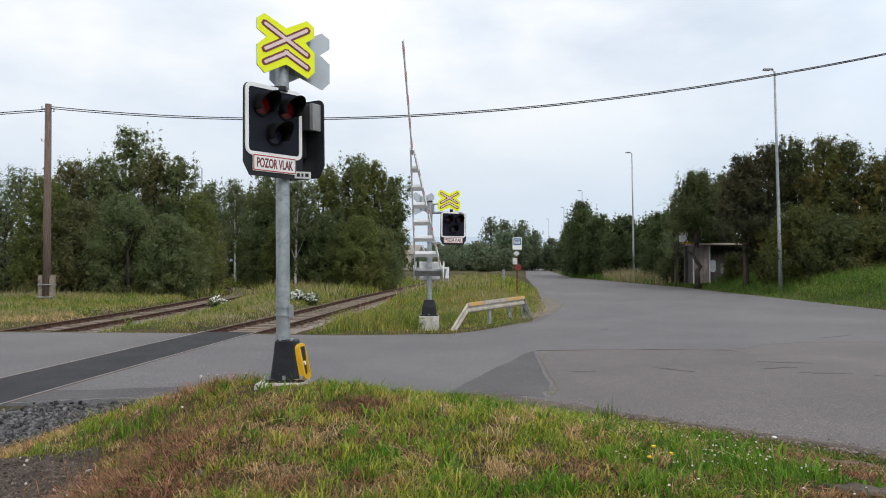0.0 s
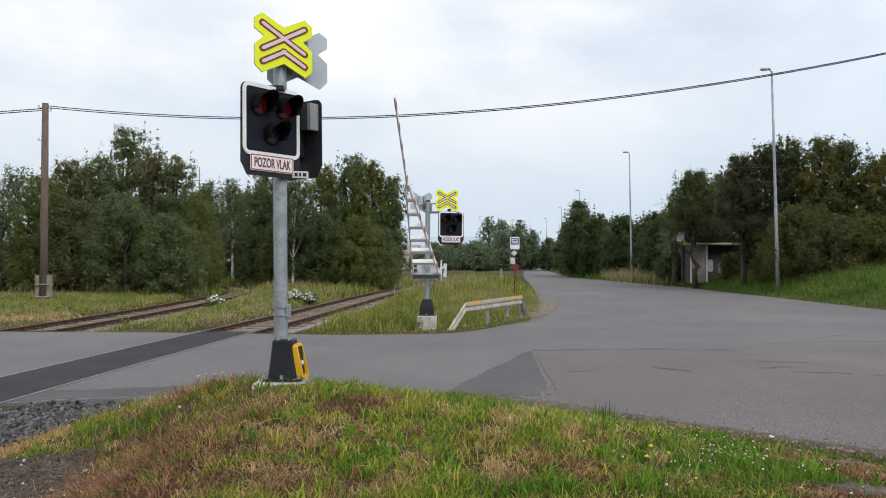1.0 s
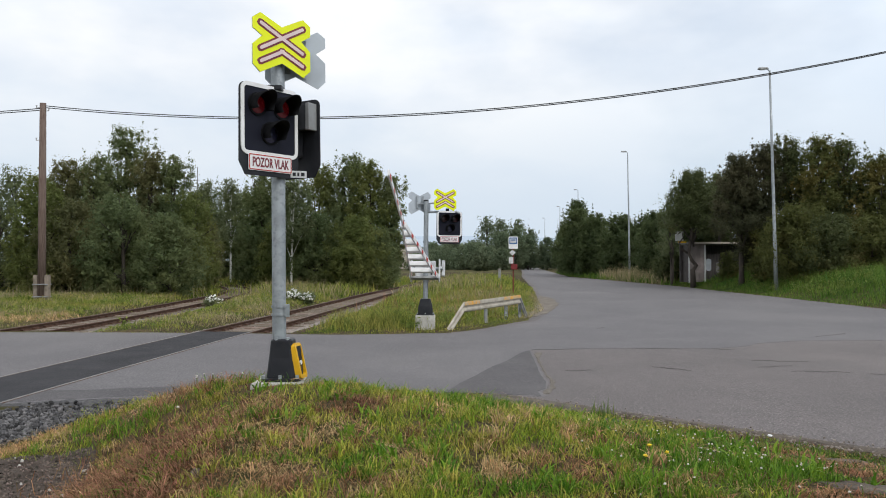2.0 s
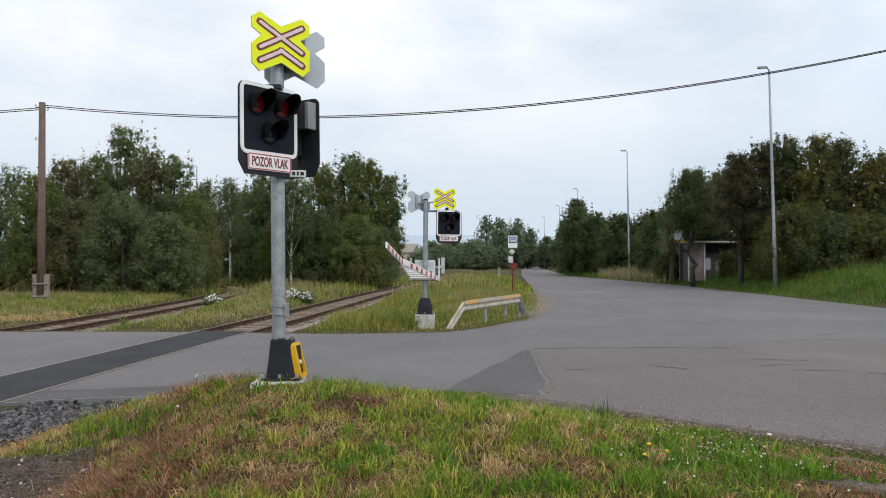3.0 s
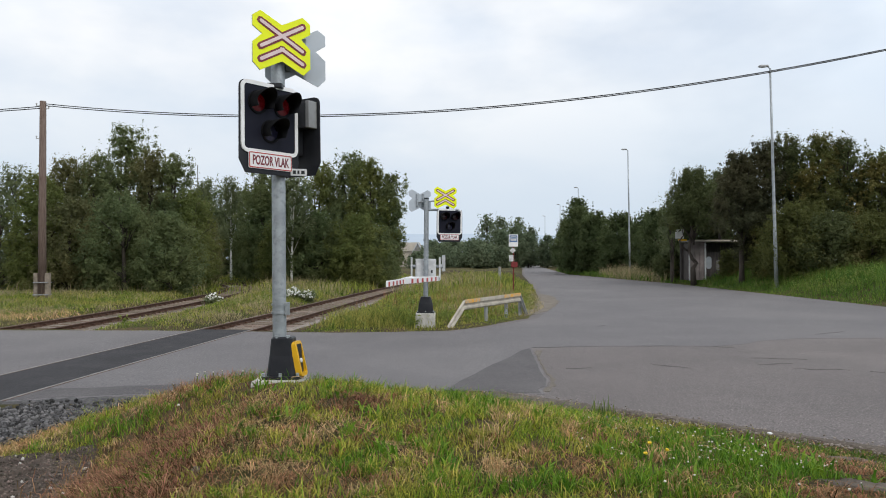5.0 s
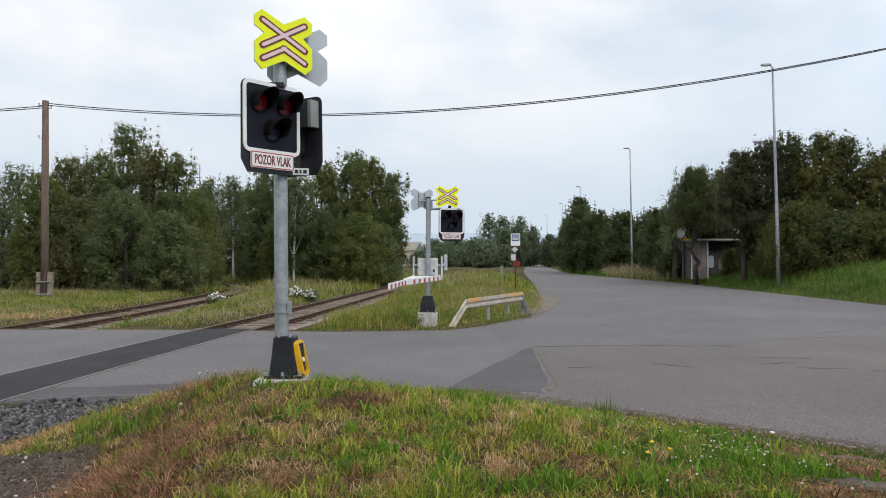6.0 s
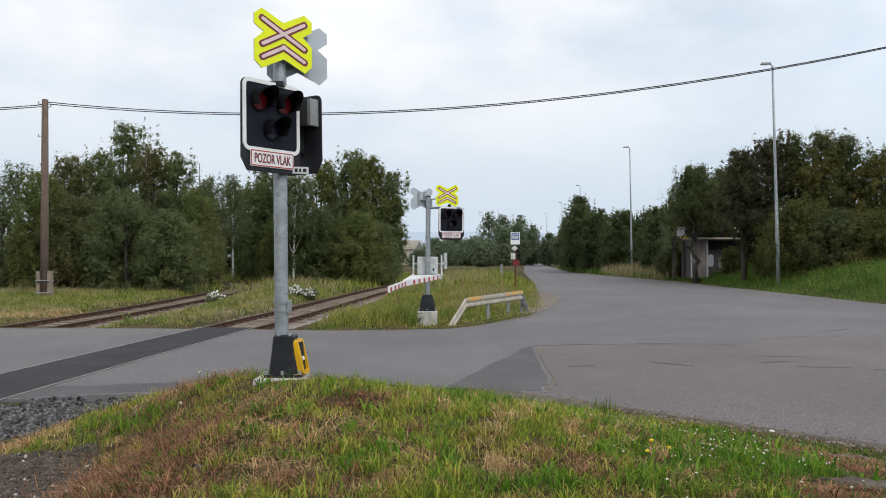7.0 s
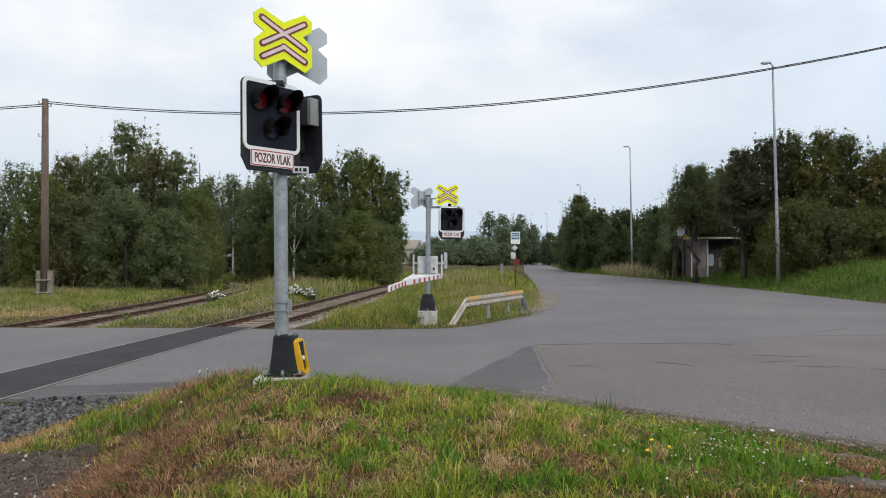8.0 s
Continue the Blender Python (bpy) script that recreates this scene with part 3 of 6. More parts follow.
    cracks = [((6.04, 14.59), (7.08, 14.33)), ((3.84, 13.73), (4.44, 13.15)), ((5.77, 13.6), (6.5, 13.8)), ((6.17, 13.1), (7.13, 13.0)), ((2.17, 13.15), (2.64, 13.23)), ((6.01, 16.5), (6.4, 16.2)), ((7.38, 12.77), (7.9, 12.6)),
              ((4.44, 21.4), (4.72, 21.7)), ((9.6, 19.1), (11.0, 20.1)), ((1.95, 16.27), (3.3, 16.5)), ((4.3, 16.6), (5.2, 16.6))]
    for (x0, y0), (x1, y1) in cracks:
        n = 9
        dx, dy = (x1 - x0) / n, (y1 - y0) / n
        ln = math.hypot(dx, dy)
        left, right = [], []
        for k in range(n + 1):
            w = (0.006 + 0.016 * rnd.random()) * (1 - abs(k / n - 0.5) * 1.7)
            cx, cy = x0 + dx * k + rnd.uniform(-0.03, 0.03), y0 + dy * k + rnd.uniform(-0.05, 0.05)
            left.append((cx - dy / ln * w, cy + dx / ln * w))
            right.append((cx + dy / ln * w, cy - dx / ln * w))
        sheet("road_crack", left + right[::-1], 0.0125, M["crack"], "dark crack in the worn asphalt", "crack", 0.004)


RAIL_PROFILE = [(-0.06, -0.16), (0.06, -0.16), (0.06, -0.148), (0.012, -0.13), (0.012, -0.045), (0.034, -0.035), (0.034, -0.004), (0.028, 0.0),
                (-0.028, 0.0), (-0.034, -0.004), (-0.034, -0.035), (-0.012, -0.045), (-0.012, -0.13), (-0.06, -0.148)]


def rail_mesh(name, line, off, z, mat, parent, profile):
    n = len(profile)
    v, q = [], []
    for x, y, a in line:
        c, s = math.cos(a + math.pi / 2), math.sin(a + math.pi / 2)
        for u, h in profile:
            v.append((x + c * (off + u), y + s * (off + u), z + h))
    for i in range(len(line) - 1):
        for k in range(n):
            q.append((i * n + k, (i + 1) * n + k, (i + 1) * n + (k + 1) % n, i * n + (k + 1) % n))
    ob = arrays(name, np.array(v), np.array(q), mat, parent)
    return ob


def build_track(name, line, label, z, spans, sleepers_to, bed):
    t = thing(name, label, "railway track", kind="structure")
    pts = along(line, 0.5)
    for off in (-0.752, 0.752):
        for a, b in spans:
            seg = [p for p in pts if a <= p[1] <= b]
            r = rail_mesh("rail", seg, off, z, M["rail"], t, RAIL_PROFILE)
            for sub, mat in (([p for p in seg if p[1] <= 20.7], M["rail_head"]), ([p for p in seg if p[1] >= 20.2], M["rail_top"])):
                if len(sub) > 1:
                    rail_mesh("rail_head", sub, off, z, mat, r, [(-0.026, -0.003), (0.026, -0.003), (0.022, 0.003), (-0.022, 0.003)])
    if bed:
        for a, b in bed:
            seg = [p for p in pts if a <= p[1] <= b]
            v, q = [], []
            prof = [-2.9, -2.3, -1.3, -0.7, 0, 0.7, 1.25, 1.5, 2.0]
            hts = [-0.30, -0.13, -0.15, -0.165, -0.17, -0.165, -0.165, -0.19, -0.30]
            for x, y, an in seg:
                c, s = math.cos(an + math.pi / 2), math.sin(an + math.pi / 2)
                for u, h in zip(prof, hts):
                    v.append((x + c * u, y + s * u, z + h + random.uniform(-0.015, 0.015)))
            n = len(prof)
            for i in range(len(seg) - 1):
                for k in range(n - 1):
                    q.append((i * n + k, i * n + k + 1, (i + 1) * n + k + 1, (i + 1) * n + k))
            arrays("ballast_bed", np.array(v), np.array(q), M["ballast"], t)
    bm = box(2.5, 0.24, 0.14, 0.015)
    me = bpy.data.meshes.new("sleeper")
    bm.to_mesh(me)
    bm.free()
    me.materials.append(M["sleeper"])
    bm = bmesh.new()
    for x, y, a in along(line, 0.62):
        if any(s0 < y < s1 and y < 48 for s0, s1 in sleepers_to):
            for off in (-0.752, 0.752):
                for e in (-0.085, 0.085):
                    c, s = math.cos(a + math.pi / 2), math.sin(a + math.pi / 2)
                    box(0.09, 0.10, 0.075, 0, (x + c * (off + e), y + s * (off + e), z - 0.115), bm, turn=Matrix.Rotation(a + math.pi / 2, 4, "Z"))
    tagged(part("rail_fastenings", bm, M["rail"], t, "rusty bolted rail chairs"), kind="stuff")
    rnd = random.Random(len(name))
    for x, y, a in along(line, 0.62):
        if any(s0 < y < s1 for s0, s1 in sleepers_to):
            shared("sleeper", me, t, Matrix.Translation((x, y, z - 0.200 + rnd.uniform(-0.012, 0.008))) @ Matrix.Rotation(a + math.pi / 2 + rnd.uniform(-0.02, 0.02), 4, "Z"))
    return t


def stones(name, places, mat, label, size, seed, parent=None):
    """Loose angular stones as one mesh."""
    rnd = np.random.default_rng(seed)
    base = bmesh.new()
    bmesh.ops.create_icosphere(base, subdivisions=1, radius=1)
    bv = np.array([v.co[:] for v in base.verts])
    base.verts.index_update()
    bf = np.array([[v.index for v in f.verts] for f in base.faces])
    base.free()
    n = len(places)
    v = bv[None] * rnd.uniform(0.5, 1.35, (n, len(bv), 1)) * (rnd.uniform(size[0], size[1], (n, 1, 1))) * rnd.uniform(0.6, 1.2, (n, 1, 3))
    a = rnd.uniform(0, 6.28, n)
    c, s = np.cos(a)[:, None], np.sin(a)[:, None]
    v = np.stack([v[..., 0] * c - v[..., 1] * s, v[..., 0] * s + v[..., 1] * c, v[..., 2]], -1) + np.array(places)[:, None]
    f = bf[None] + (np.arange(n) * len(bv))[:, None, None]
    ob = arrays(name, v.reshape(-1, 3), f.reshape(-1, 3), mat)
    return tagged(ob, label, "stones", kind="stuff")


build_ground()
build_roads()
build_track("railway_track", TRACK_MAIN, "single railway track with rusty rails on weathered sleepers", 0.012, [(-28, 205)], [(20.4, 75)], [(20.7, 200)])
build_track("siding_track", TRACK_SIDE, "overgrown siding track with rusty rails curving into the wood", 0.02, [(20.6, 60)], [(20.6, 56)], [(20.8, 60)])


# ---- crossing signals ----
CROSS_HALF = [(0.0, 0.151), (0.224, 0.264), (0.305, 0.204), (0.305, 0.103), (0.206, 0.036), (0.305, -0.056), (0.305, -0.252), (0.228, -0.327), (0.0, -0.213)]
CROSS_OUTLINE = CROSS_HALF + [(-x, z) for x, z in CROSS_HALF[-2:0:-1]]


def bar(x0, z0, x1, z1, w, y, depth, bm):
    """A flat bar with pointed-off ends between two places of a plate."""
    d = Vector((x1 - x0, z1 - z0)).normalized()
    n = Vector((-d.y, d.x)) * w / 2
    a, b = Vector((x0, z0)), Vector((x1, z1))
    pts = [a - n * 0.6 - d * w * 0.3, a - n + d * w * 0.1, b - n - d * w * 0.1, b - n * 0.6 + d * w * 0.3, b + n * 0.6 + d * w * 0.3, b + n - d * w * 0.1, a + n + d * w * 0.1, a + n * 0.6 - d * w * 0.3]
    f = bm.faces.new([bm.verts.new((p.x, y, p.y)) for p in pts])
    r = bmesh.ops.extrude_face_region(bm, geom=[f])
    bmesh.ops.translate(bm, vec=(0, depth, 0), verts=[v for v in r["geom"] if isinstance(v, bmesh.types.BMVert)])
    bmesh.ops.recalc_face_normals(bm, faces=bm.faces)


def warning_cross(parent, m):
    """Saint Andrew's cross with a second chevron on a fluorescent yellow board, grey behind."""
    back = part("warning_cross", slab(CROSS_OUTLINE, 0.012), M["panel_back"], parent, "grey back sheet of the warning cross", m)
    part("yellow_board", slab([(x * 0.995, z * 0.995) for x, z in CROSS_OUTLINE], 0.003), M["yellow"], back, "fluorescent yellow board", Matrix.Translation((0, -0.004, 0)))
    for name, w, y, mat in (("red_border", 0.070, -0.007, M["red_edge"]), ("pale_bar", 0.033, -0.0105, M["pale_bar"])):
        e = 0.012 if name == "pale_bar" else 0
        bm = bmesh.new()
        bar(-0.232 + e, 0.170 - e * 0.6, 0.232 - e, -0.094 + e * 0.6, w, y, 0.003, bm)
        part(name, bm, mat, back)
        bm = bmesh.new()
        bar(-0.232 + e, -0.094 + e * 0.6, 0.232 - e, 0.170 - e * 0.6, w, y - 0.0009, 0.003, bm)
        part(name, bm, mat, back)
        bm = bmesh.new()
        bar(-0.232 + e, -0.222 + e * 0.5, 0.014, -0.088, w, y, 0.003, bm)
        bar(0.232 - e, -0.222 + e * 0.5, -0.014, -0.088, w, y - 0.0009, 0.003, bm)
        part(name, bm, mat, back)
    for x in (-0.08, 0.08):
        part("clamp_bar", box(0.05, 0.05, 0.34, 0.006, (x, 0.037, -0.02)), M["steel"], back)
    return back


def hood(parent, x, z, r, length, lens):
    """A lamp opening: lens, black rim and a visor that is open below."""
    n = 20
    bm = bmesh.new()
    rows = []
    for y, k in ((0.0, 1.0), (-length, 1.04)):
        for q in (r * k, (r - 0.008) * k):
            row = []
            for i in range(n + 1):
                a = radians(-35 + 250 * i / n)
                ln = y if y == 0 else y * (0.55 + 0.45 * max(0.0, math.sin(a)))
                row.append(bm.verts.new((x + q * math.cos(a), ln, z + q * math.sin(a))))
            rows.append(row)
    for a, b in ((0, 2), (1, 3), (2, 3), (0, 1)):
        for i in range(n):
            bm.faces.new((rows[a][i], rows[a][i + 1], rows[b][i + 1], rows[b][i]))
    bmesh.ops.recalc_face_normals(bm, faces=bm.faces)
    h = part("visor", bm, M["visor"], parent)
    smooth(h)
    part("lamp_rim", ring_plate([(x + r * 1.08 * math.cos(a), z + r * 1.08 * math.sin(a)) for a in [i * math.pi / 12 for i in range(24)]],
                                [(x + r * 0.9 * math.cos(a), z + r * 0.9 * math.sin(a)) for a in [i * math.pi / 12 for i in range(24)]], -0.018), M["visor"], h)
    bm = bmesh.new()
    c = bm.verts.new((x, -0.022, z))
    ring = [[bm.verts.new((x + r * k * math.cos(i * math.pi / 12), -y, z + r * k * math.sin(i * math.pi / 12))) for i in range(24)] for k, y in ((0.9, 0.004), (0.5, 0.017))]
    for i in range(24):
        j = (i + 1) % 24
        bm.faces.new((ring[0][i], ring[0][j], ring[1][j], ring[1][i]))
        bm.faces.new((ring[1][i], ring[1][j], c))
    bmesh.ops.recalc_face_normals(bm, faces=bm.faces)
    smooth(part("lens", bm, lens, h, "dim red glass lens" if lens is not M["lens_dark"] else "dark unlit glass lens"))


def light_unit(parent, m, rear=False, lens=None, length=0.24):
    """Black back board with white border, two red lamps and a white one, and a lettered plate below."""
    top = 0.275 if rear else 0.358
    arc = [(0.358 - 0.07 + 0.07 * math.cos(radians(q)), top - 0.07 + 0.07 * math.sin(radians(q))) for q in (0, 22, 45, 67, 90)]
    out = [(-x, z) for x, z in arc] + [(x, z) for x, z in arc[::-1]] + [(0.362, -0.40), (0.29, -0.525), (-0.29, -0.525), (-0.362, -0.40)]
    u = part("light_unit", slab(out, 0.014, bevel=0.003), M["black"], parent, "black signal back board", m)
    cz = top - 0.343
    part("screen", slab(rounded(0.63, 0.63, 0.05), 0.004), M["black_matt"], u, "", Matrix.Translation((0, -0.006, cz)))
    part("white_border", ring_plate(rounded(0.690, 0.692, 0.075, cz=cz), rounded(0.614, 0.616, 0.035, cz=cz), -0.012), M["white"], u, "white reflective border")
    hb = part("housing", box(0.36, 0.11, 0.56, 0.03, (0.03, 0.071, -0.04)), M["black"], u)
    if rear:
        lid = part("housing_lid", box(0.27, 0.12, 0.27, 0.015, (-0.185, 0.075, 0.085)), M["lid_grey"], hb)
        part("lid_edge", box(0.045, 0.128, 0.275, 0.008, (-0.30, 0.075, 0.085)), M["steel_dull"], lid, "pale strip along the edge of the lid")
        part("hinge_strip", box(0.03, 0.03, 0.42, 0.006, (0.02, 0.1405, -0.16)), M["steel_dull"], hb)
    ln = 0.12 if rear else length
    hood(u, -0.150, cz + 0.145, 0.105, ln, lens or M["lens_red"])
    hood(u, 0.150, cz + 0.145, 0.105, ln, lens or M["lens_red"])
    hood(u, 0.0, cz - 0.120, 0.105, ln, M["lens_dark"])
    pl = part("warning_plate", slab(rounded(0.525, 0.160, 0.012), 0.006), M["white"], u, "white plate with red words", Matrix.Translation((0, -0.0125, -0.398)))
    part("plate_border", ring_plate(rounded(0.515, 0.150, 0.012), rounded(0.497, 0.132, 0.008), -0.0025), M["red"], pl)
    lettering("POZOR VLAK", 0.125, Matrix.Translation((0, -0.0015, -0.003)) @ Matrix.Rotation(math.pi / 2, 4, "X"), M["red_edge"], pl, 0.44, 0.003)
    return u


def foot_housing(parent, z, w0, w1, d0, d1, h, low=0.84, mid=0.78):
    """Black plastic housing round the foot of the post, bolted to the pad."""
    bm = bmesh.new()
    levels = [(0, w0, d0), (0.03, w0, d0), (0.035, w0 * low, d0 * low), (h * 0.55, w0 * mid, d0 * mid), (h * 0.96, w1, d1), (h, w1 * 0.86, d1 * 0.86)]
    rows = []
    for zz, w, d in levels:
        rows.append([bm.verts.new((x, y, z + zz)) for x, y in rounded(w, d, min(w, d) * 0.16, 3)])
    for a, b in zip(rows, rows[1:]):
        for k in range(len(a)):
            bm.faces.new((a[k], a[(k + 1) % len(a)], b[(k + 1) % len(a)], b[k]))
    bm.faces.new(rows[-1])
    bm.faces.new(rows[0][::-1])
    bmesh.ops.recalc_face_normals(bm, faces=bm.faces)
    f = part("foot_housing", bm, M["black"], parent, "black plastic foot housing")
    for x, y in ((-0.44, -0.44), (0.44, -0.44), (-0.44, 0.44), (0.44, 0.44), (0.0, -0.46)):
        part("bolt", tube([(x * w0, y * d0, z + 0.03), (x * w0, y * d0, z + 0.065)], 0.017, 6), M["steel"], f)
    return f


def post(parent, z0, z1, r):
    p = smooth(part("post", tube([(0, 0, z0), (0, 0, z1)], r, 24, cap=False), M["steel"], parent, "galvanised steel post"))
    part("post_cap", tube([(0, 0, z1 - 0.01), (0, 0, z1 + 0.02), (0, 0, z1 + 0.035)], [r * 1.08, r * 1.08, r * 0.6], 24), M["black"], p)
    return p


def pad(parent, w, d, h, bevel=0.03):
    bm = box(w, d, h, bevel, (0, 0, h / 2 - 0.15))
    return part("concrete_pad", bm, M["concrete"], parent, "pale concrete foundation pad")


def near_signal():
    s = thing("crossing_signal", "level crossing signal with two yellow crosses on a galvanised post", "crossing signal", pose(-1.64, 7.4, 0.63, 0, -0.55, 0), "crossing signals")
    pad(s, 0.47, 0.50, 0.29)
    f = foot_housing(s, 0.14, 0.38, 0.215, 0.35, 0.215, 0.41, 0.78, 0.66)
    f.matrix_basis = Matrix.Translation((0.04, 0, 0))
    # call-box panel on the side of the housing
    t = pose(0.200, -0.03, 0.335, -6, 0, 81)
    bm = ring_plate(rounded(0.18, 0.35, 0.035, 6, cz=0), rounded(0.125, 0.28, 0.02, 6, cz=0), 0.06)
    for v in bm.verts:
        v.co.y += 0.26 * max(0.0, v.co.z - 0.02)
    part("button_panel", bm, M["amber"], f, "yellow push button frame", t)
    part("button_plate", slab(rounded(0.14, 0.29, 0.02), 0.02), M["black"], f, "", t @ Matrix.Translation((0, 0.03, 0)))
    part("button", tube([(0, 0.015, -0.02), (0, 0.035, -0.02)], 0.022, 16), M["white"], f, "white push button", t)
    for x in (-0.05, 0.06):
        part("cap_nut", tube([(x, -0.08, 0.54), (x, -0.08, 0.565)], 0.022, 8), M["steel"], f)
    p = post(s, 0.52, 3.62, 0.068)
    for z in (0.78, 0.86):
        part("clamp", tube([(0, 0, z), (0, 0, z + 0.02)], 0.078, 20), M["steel"], p)
    part("clamp_plate", box(0.05, 0.03, 0.13, 0.005, (0.085, -0.03, 0.83)), M["steel"], p)
    part("clamp", tube([(0, 0, 2.28), (0, 0, 2.33)], 0.078, 20), M["steel"], p)
    light_unit(s, pose(-0.030, -0.228, 2.672, 0, 0, 52))
    light_unit(s, pose(0.10, 0.27, 2.70, 0, 0, 150), True)
    part("bracket", box(0.16, 0.22, 0.05, 0.01, (0.0, -0.09, 3.03)), M["black"], p)
    part("bracket", tube([(0.0, -0.16, 2.48), (0.02, 0.0, 2.48), (0.16, 0.22, 2.48)], 0.03, 10), M["black"], p)
    pl = part("number_plate", slab(rounded(0.17, 0.07, 0.008), 0.004), M["white_dirty"], p, "small pale plate", pose(0.20, 0.0, 2.195, 0, 0, 20))
    for x, w in ((-0.04, 0.03), (0.0, 0.02), (0.045, 0.035)):
        part("mark", slab(rounded(w, 0.035, 0.003), 0.002), M["black"], pl, "", Matrix.Translation((x, -0.003, 0)))
    warning_cross(s, pose(0.065, -0.10, 3.50, 0, 0, 35))
    warning_cross(s, pose(0.150, 0.14, 3.425, 0, 0, 197))
    part("bracket", tube([(0.0, 0.0, 3.4), (0.22, 0.1, 3.4)], 0.022, 10), M["steel"], p)
    return s


def far_signal():
    s = thing("crossing_signal", "level crossing signal and barrier post beyond the side road", "crossing signal", pose(-0.53, 21.5, 0.0, 0, 0.4, 0), "crossing signals")
    part("concrete_pad", box(0.57, 0.57, 0.52, 0.03, (0, 0, 0.14)), M["concrete"], s, "pale concrete foundation block")
    foot_housing(s, 0.40, 0.52, 0.30, 0.46, 0.28, 0.47)
    p = post(s, 0.82, 3.72, 0.07)
    for z in (1.35, 1.62, 2.05, 2.5):
        part("clamp", tube([(0, 0, z), (0, 0, z + 0.05)], 0.083, 16), M["steel"], p)
    part("cross_arm", tube([(-0.05, 0, 3.40), (0.35, -0.02, 3.40), (0.90, -0.04, 3.40), (0.98, -0.04, 3.36)], 0.035, 10), M["steel"], p)
    part("cross_arm", tube([(-0.28, 0.04, 3.62), (0.25, -0.02, 3.66), (0.5, -0.06, 3.66)], 0.022, 10), M["steel"], p)
    light_unit(s, pose(0.68, -0.10, 3.03, 0, 0, 15) @ Matrix.Diagonal((1.07, 1.0, 1.07, 1)), False, M["lens_far"], 0.34)
    part("hanger", tube([(0.62, -0.02, 3.3), (0.62, -0.02, 3.5)], 0.05, 12), M["black"], p)
    warning_cross(s, pose(0.555, -0.12, 3.78, 0, 0, 10) @ Matrix.Diagonal((1.08, 1.0, 1.08, 1)))
    warning_cross(s, pose(-0.20, 0.10, 3.70, 0, 0, 203) @ Matrix.Diagonal((1.12, 1.0, 1.12, 1)))
    # barrier drive clamped behind the post
    d = part("drive_box", box(0.60, 0.36, 0.54, 0.03, (-0.01, 0.29, 1.70)), M["white_dirty"], s, "pale grey barrier drive box")
    part("drive_lid", box(0.54, 0.02, 0.46, 0.008, (-0.01, 0.10, 1.70)), M["white_dirty"], d)
    part("drive_lock", box(0.05, 0.03, 0.08, 0.008, (0.17, 0.085, 1.6)), M["black"], d)
    part("drive_axle", tube([(-0.46, 0.2, 1.75), (0.50, 0.2, 1.75)], 0.045, 14), M["steel"], d)
    return s


BARRIER_AT = (-0.53, 21.7, 1.75)


def barrier_arm():
    """The swinging arm: side brackets, two beams that meet, rungs and a single end pole; it points along +x."""
    b = thing("barrier_arm", "white lowering barrier arm with red stripes and rungs", "barrier", pose(*BARRIER_AT, 0, -45.4, -93))
    tip = -0.17
    for sy in (-1, 1):
        br = part("bracket", box(0.13, 0.045, 0.68, 0.01, (0.0, sy * 0.415, -0.07)), M["white_dirty"], b, "white side bracket")
        part("bracket_foot", box(0.50, 0.035, 0.13, 0.01, (0.20, sy * 0.405, -0.355)), M["white_dirty"], br)
    for sy in (1,):
        cw = part("counterweight", box(0.13, 0.10, 0.48, 0.015, (-0.30, sy * 0.51, 0.09)), M["white_dirty"], b, "white counterweight")
        part("counterweight_arm", box(0.36, 0.05, 0.07, 0.008, (-0.14, sy * 0.46, 0.02)), M["white_dirty"], cw)
    part("root_plate", box(0.22, 0.86, 0.07, 0.012, (0.22, 0, -0.36)), M["steel_dull"], b, "grey steel root plate")

    def y_at(sy, x):
        return sy * 0.37 + (tip + sy * 0.035 - sy * 0.37) * min(1, (x - 0.4) / 4.2) if x < 4.6 else tip
    for sy in (-1, 1):
        x0, x1 = 0.40, 4.60
        a = math.atan2(y_at(sy, 4.6 - 1e-6) - y_at(sy, x0), x1 - x0)
        turn = Matrix.Rotation(a, 4, "Z")
        beam = part("beam", box((x1 - x0) / math.cos(a), 0.035, 0.14, 0.006, ((x0 + x1) / 2, (y_at(sy, x0) + y_at(sy, 4.6 - 1e-6)) / 2, -0.35), turn=turn), M["white"], b, "white aluminium beam")
        x = 0.75
        while x < 4.4:
            part("red_stripe", box(0.22, 0.041, 0.105, 0.002, (x, y_at(sy, x), -0.362), turn=turn), M["red"], beam)
            x += 0.62
    pole = part("end_pole", box(3.1, 0.036, 0.12, 0.006, (5.98, tip, -0.35)), M["white"], b, "white end pole")
    for x in (4.75, 5.37, 5.99, 6.61, 7.30):
        part("red_stripe", box(0.24, 0.042, 0.09, 0.002, (x, tip, -0.36)), M["red"], pole)
    for x in (0.95, 1.55, 2.15, 2.75, 3.35, 3.95):
        y0, y1 = y_at(-1, x), y_at(1, x)
        part("rung", box(0.13, y1 - y0 - 0.02, 0.12, 0.006, (x, (y0 + y1) / 2, -0.35)), M["white"], b)
    return b


near_signal()
far_signal()
ARM = barrier_arm()


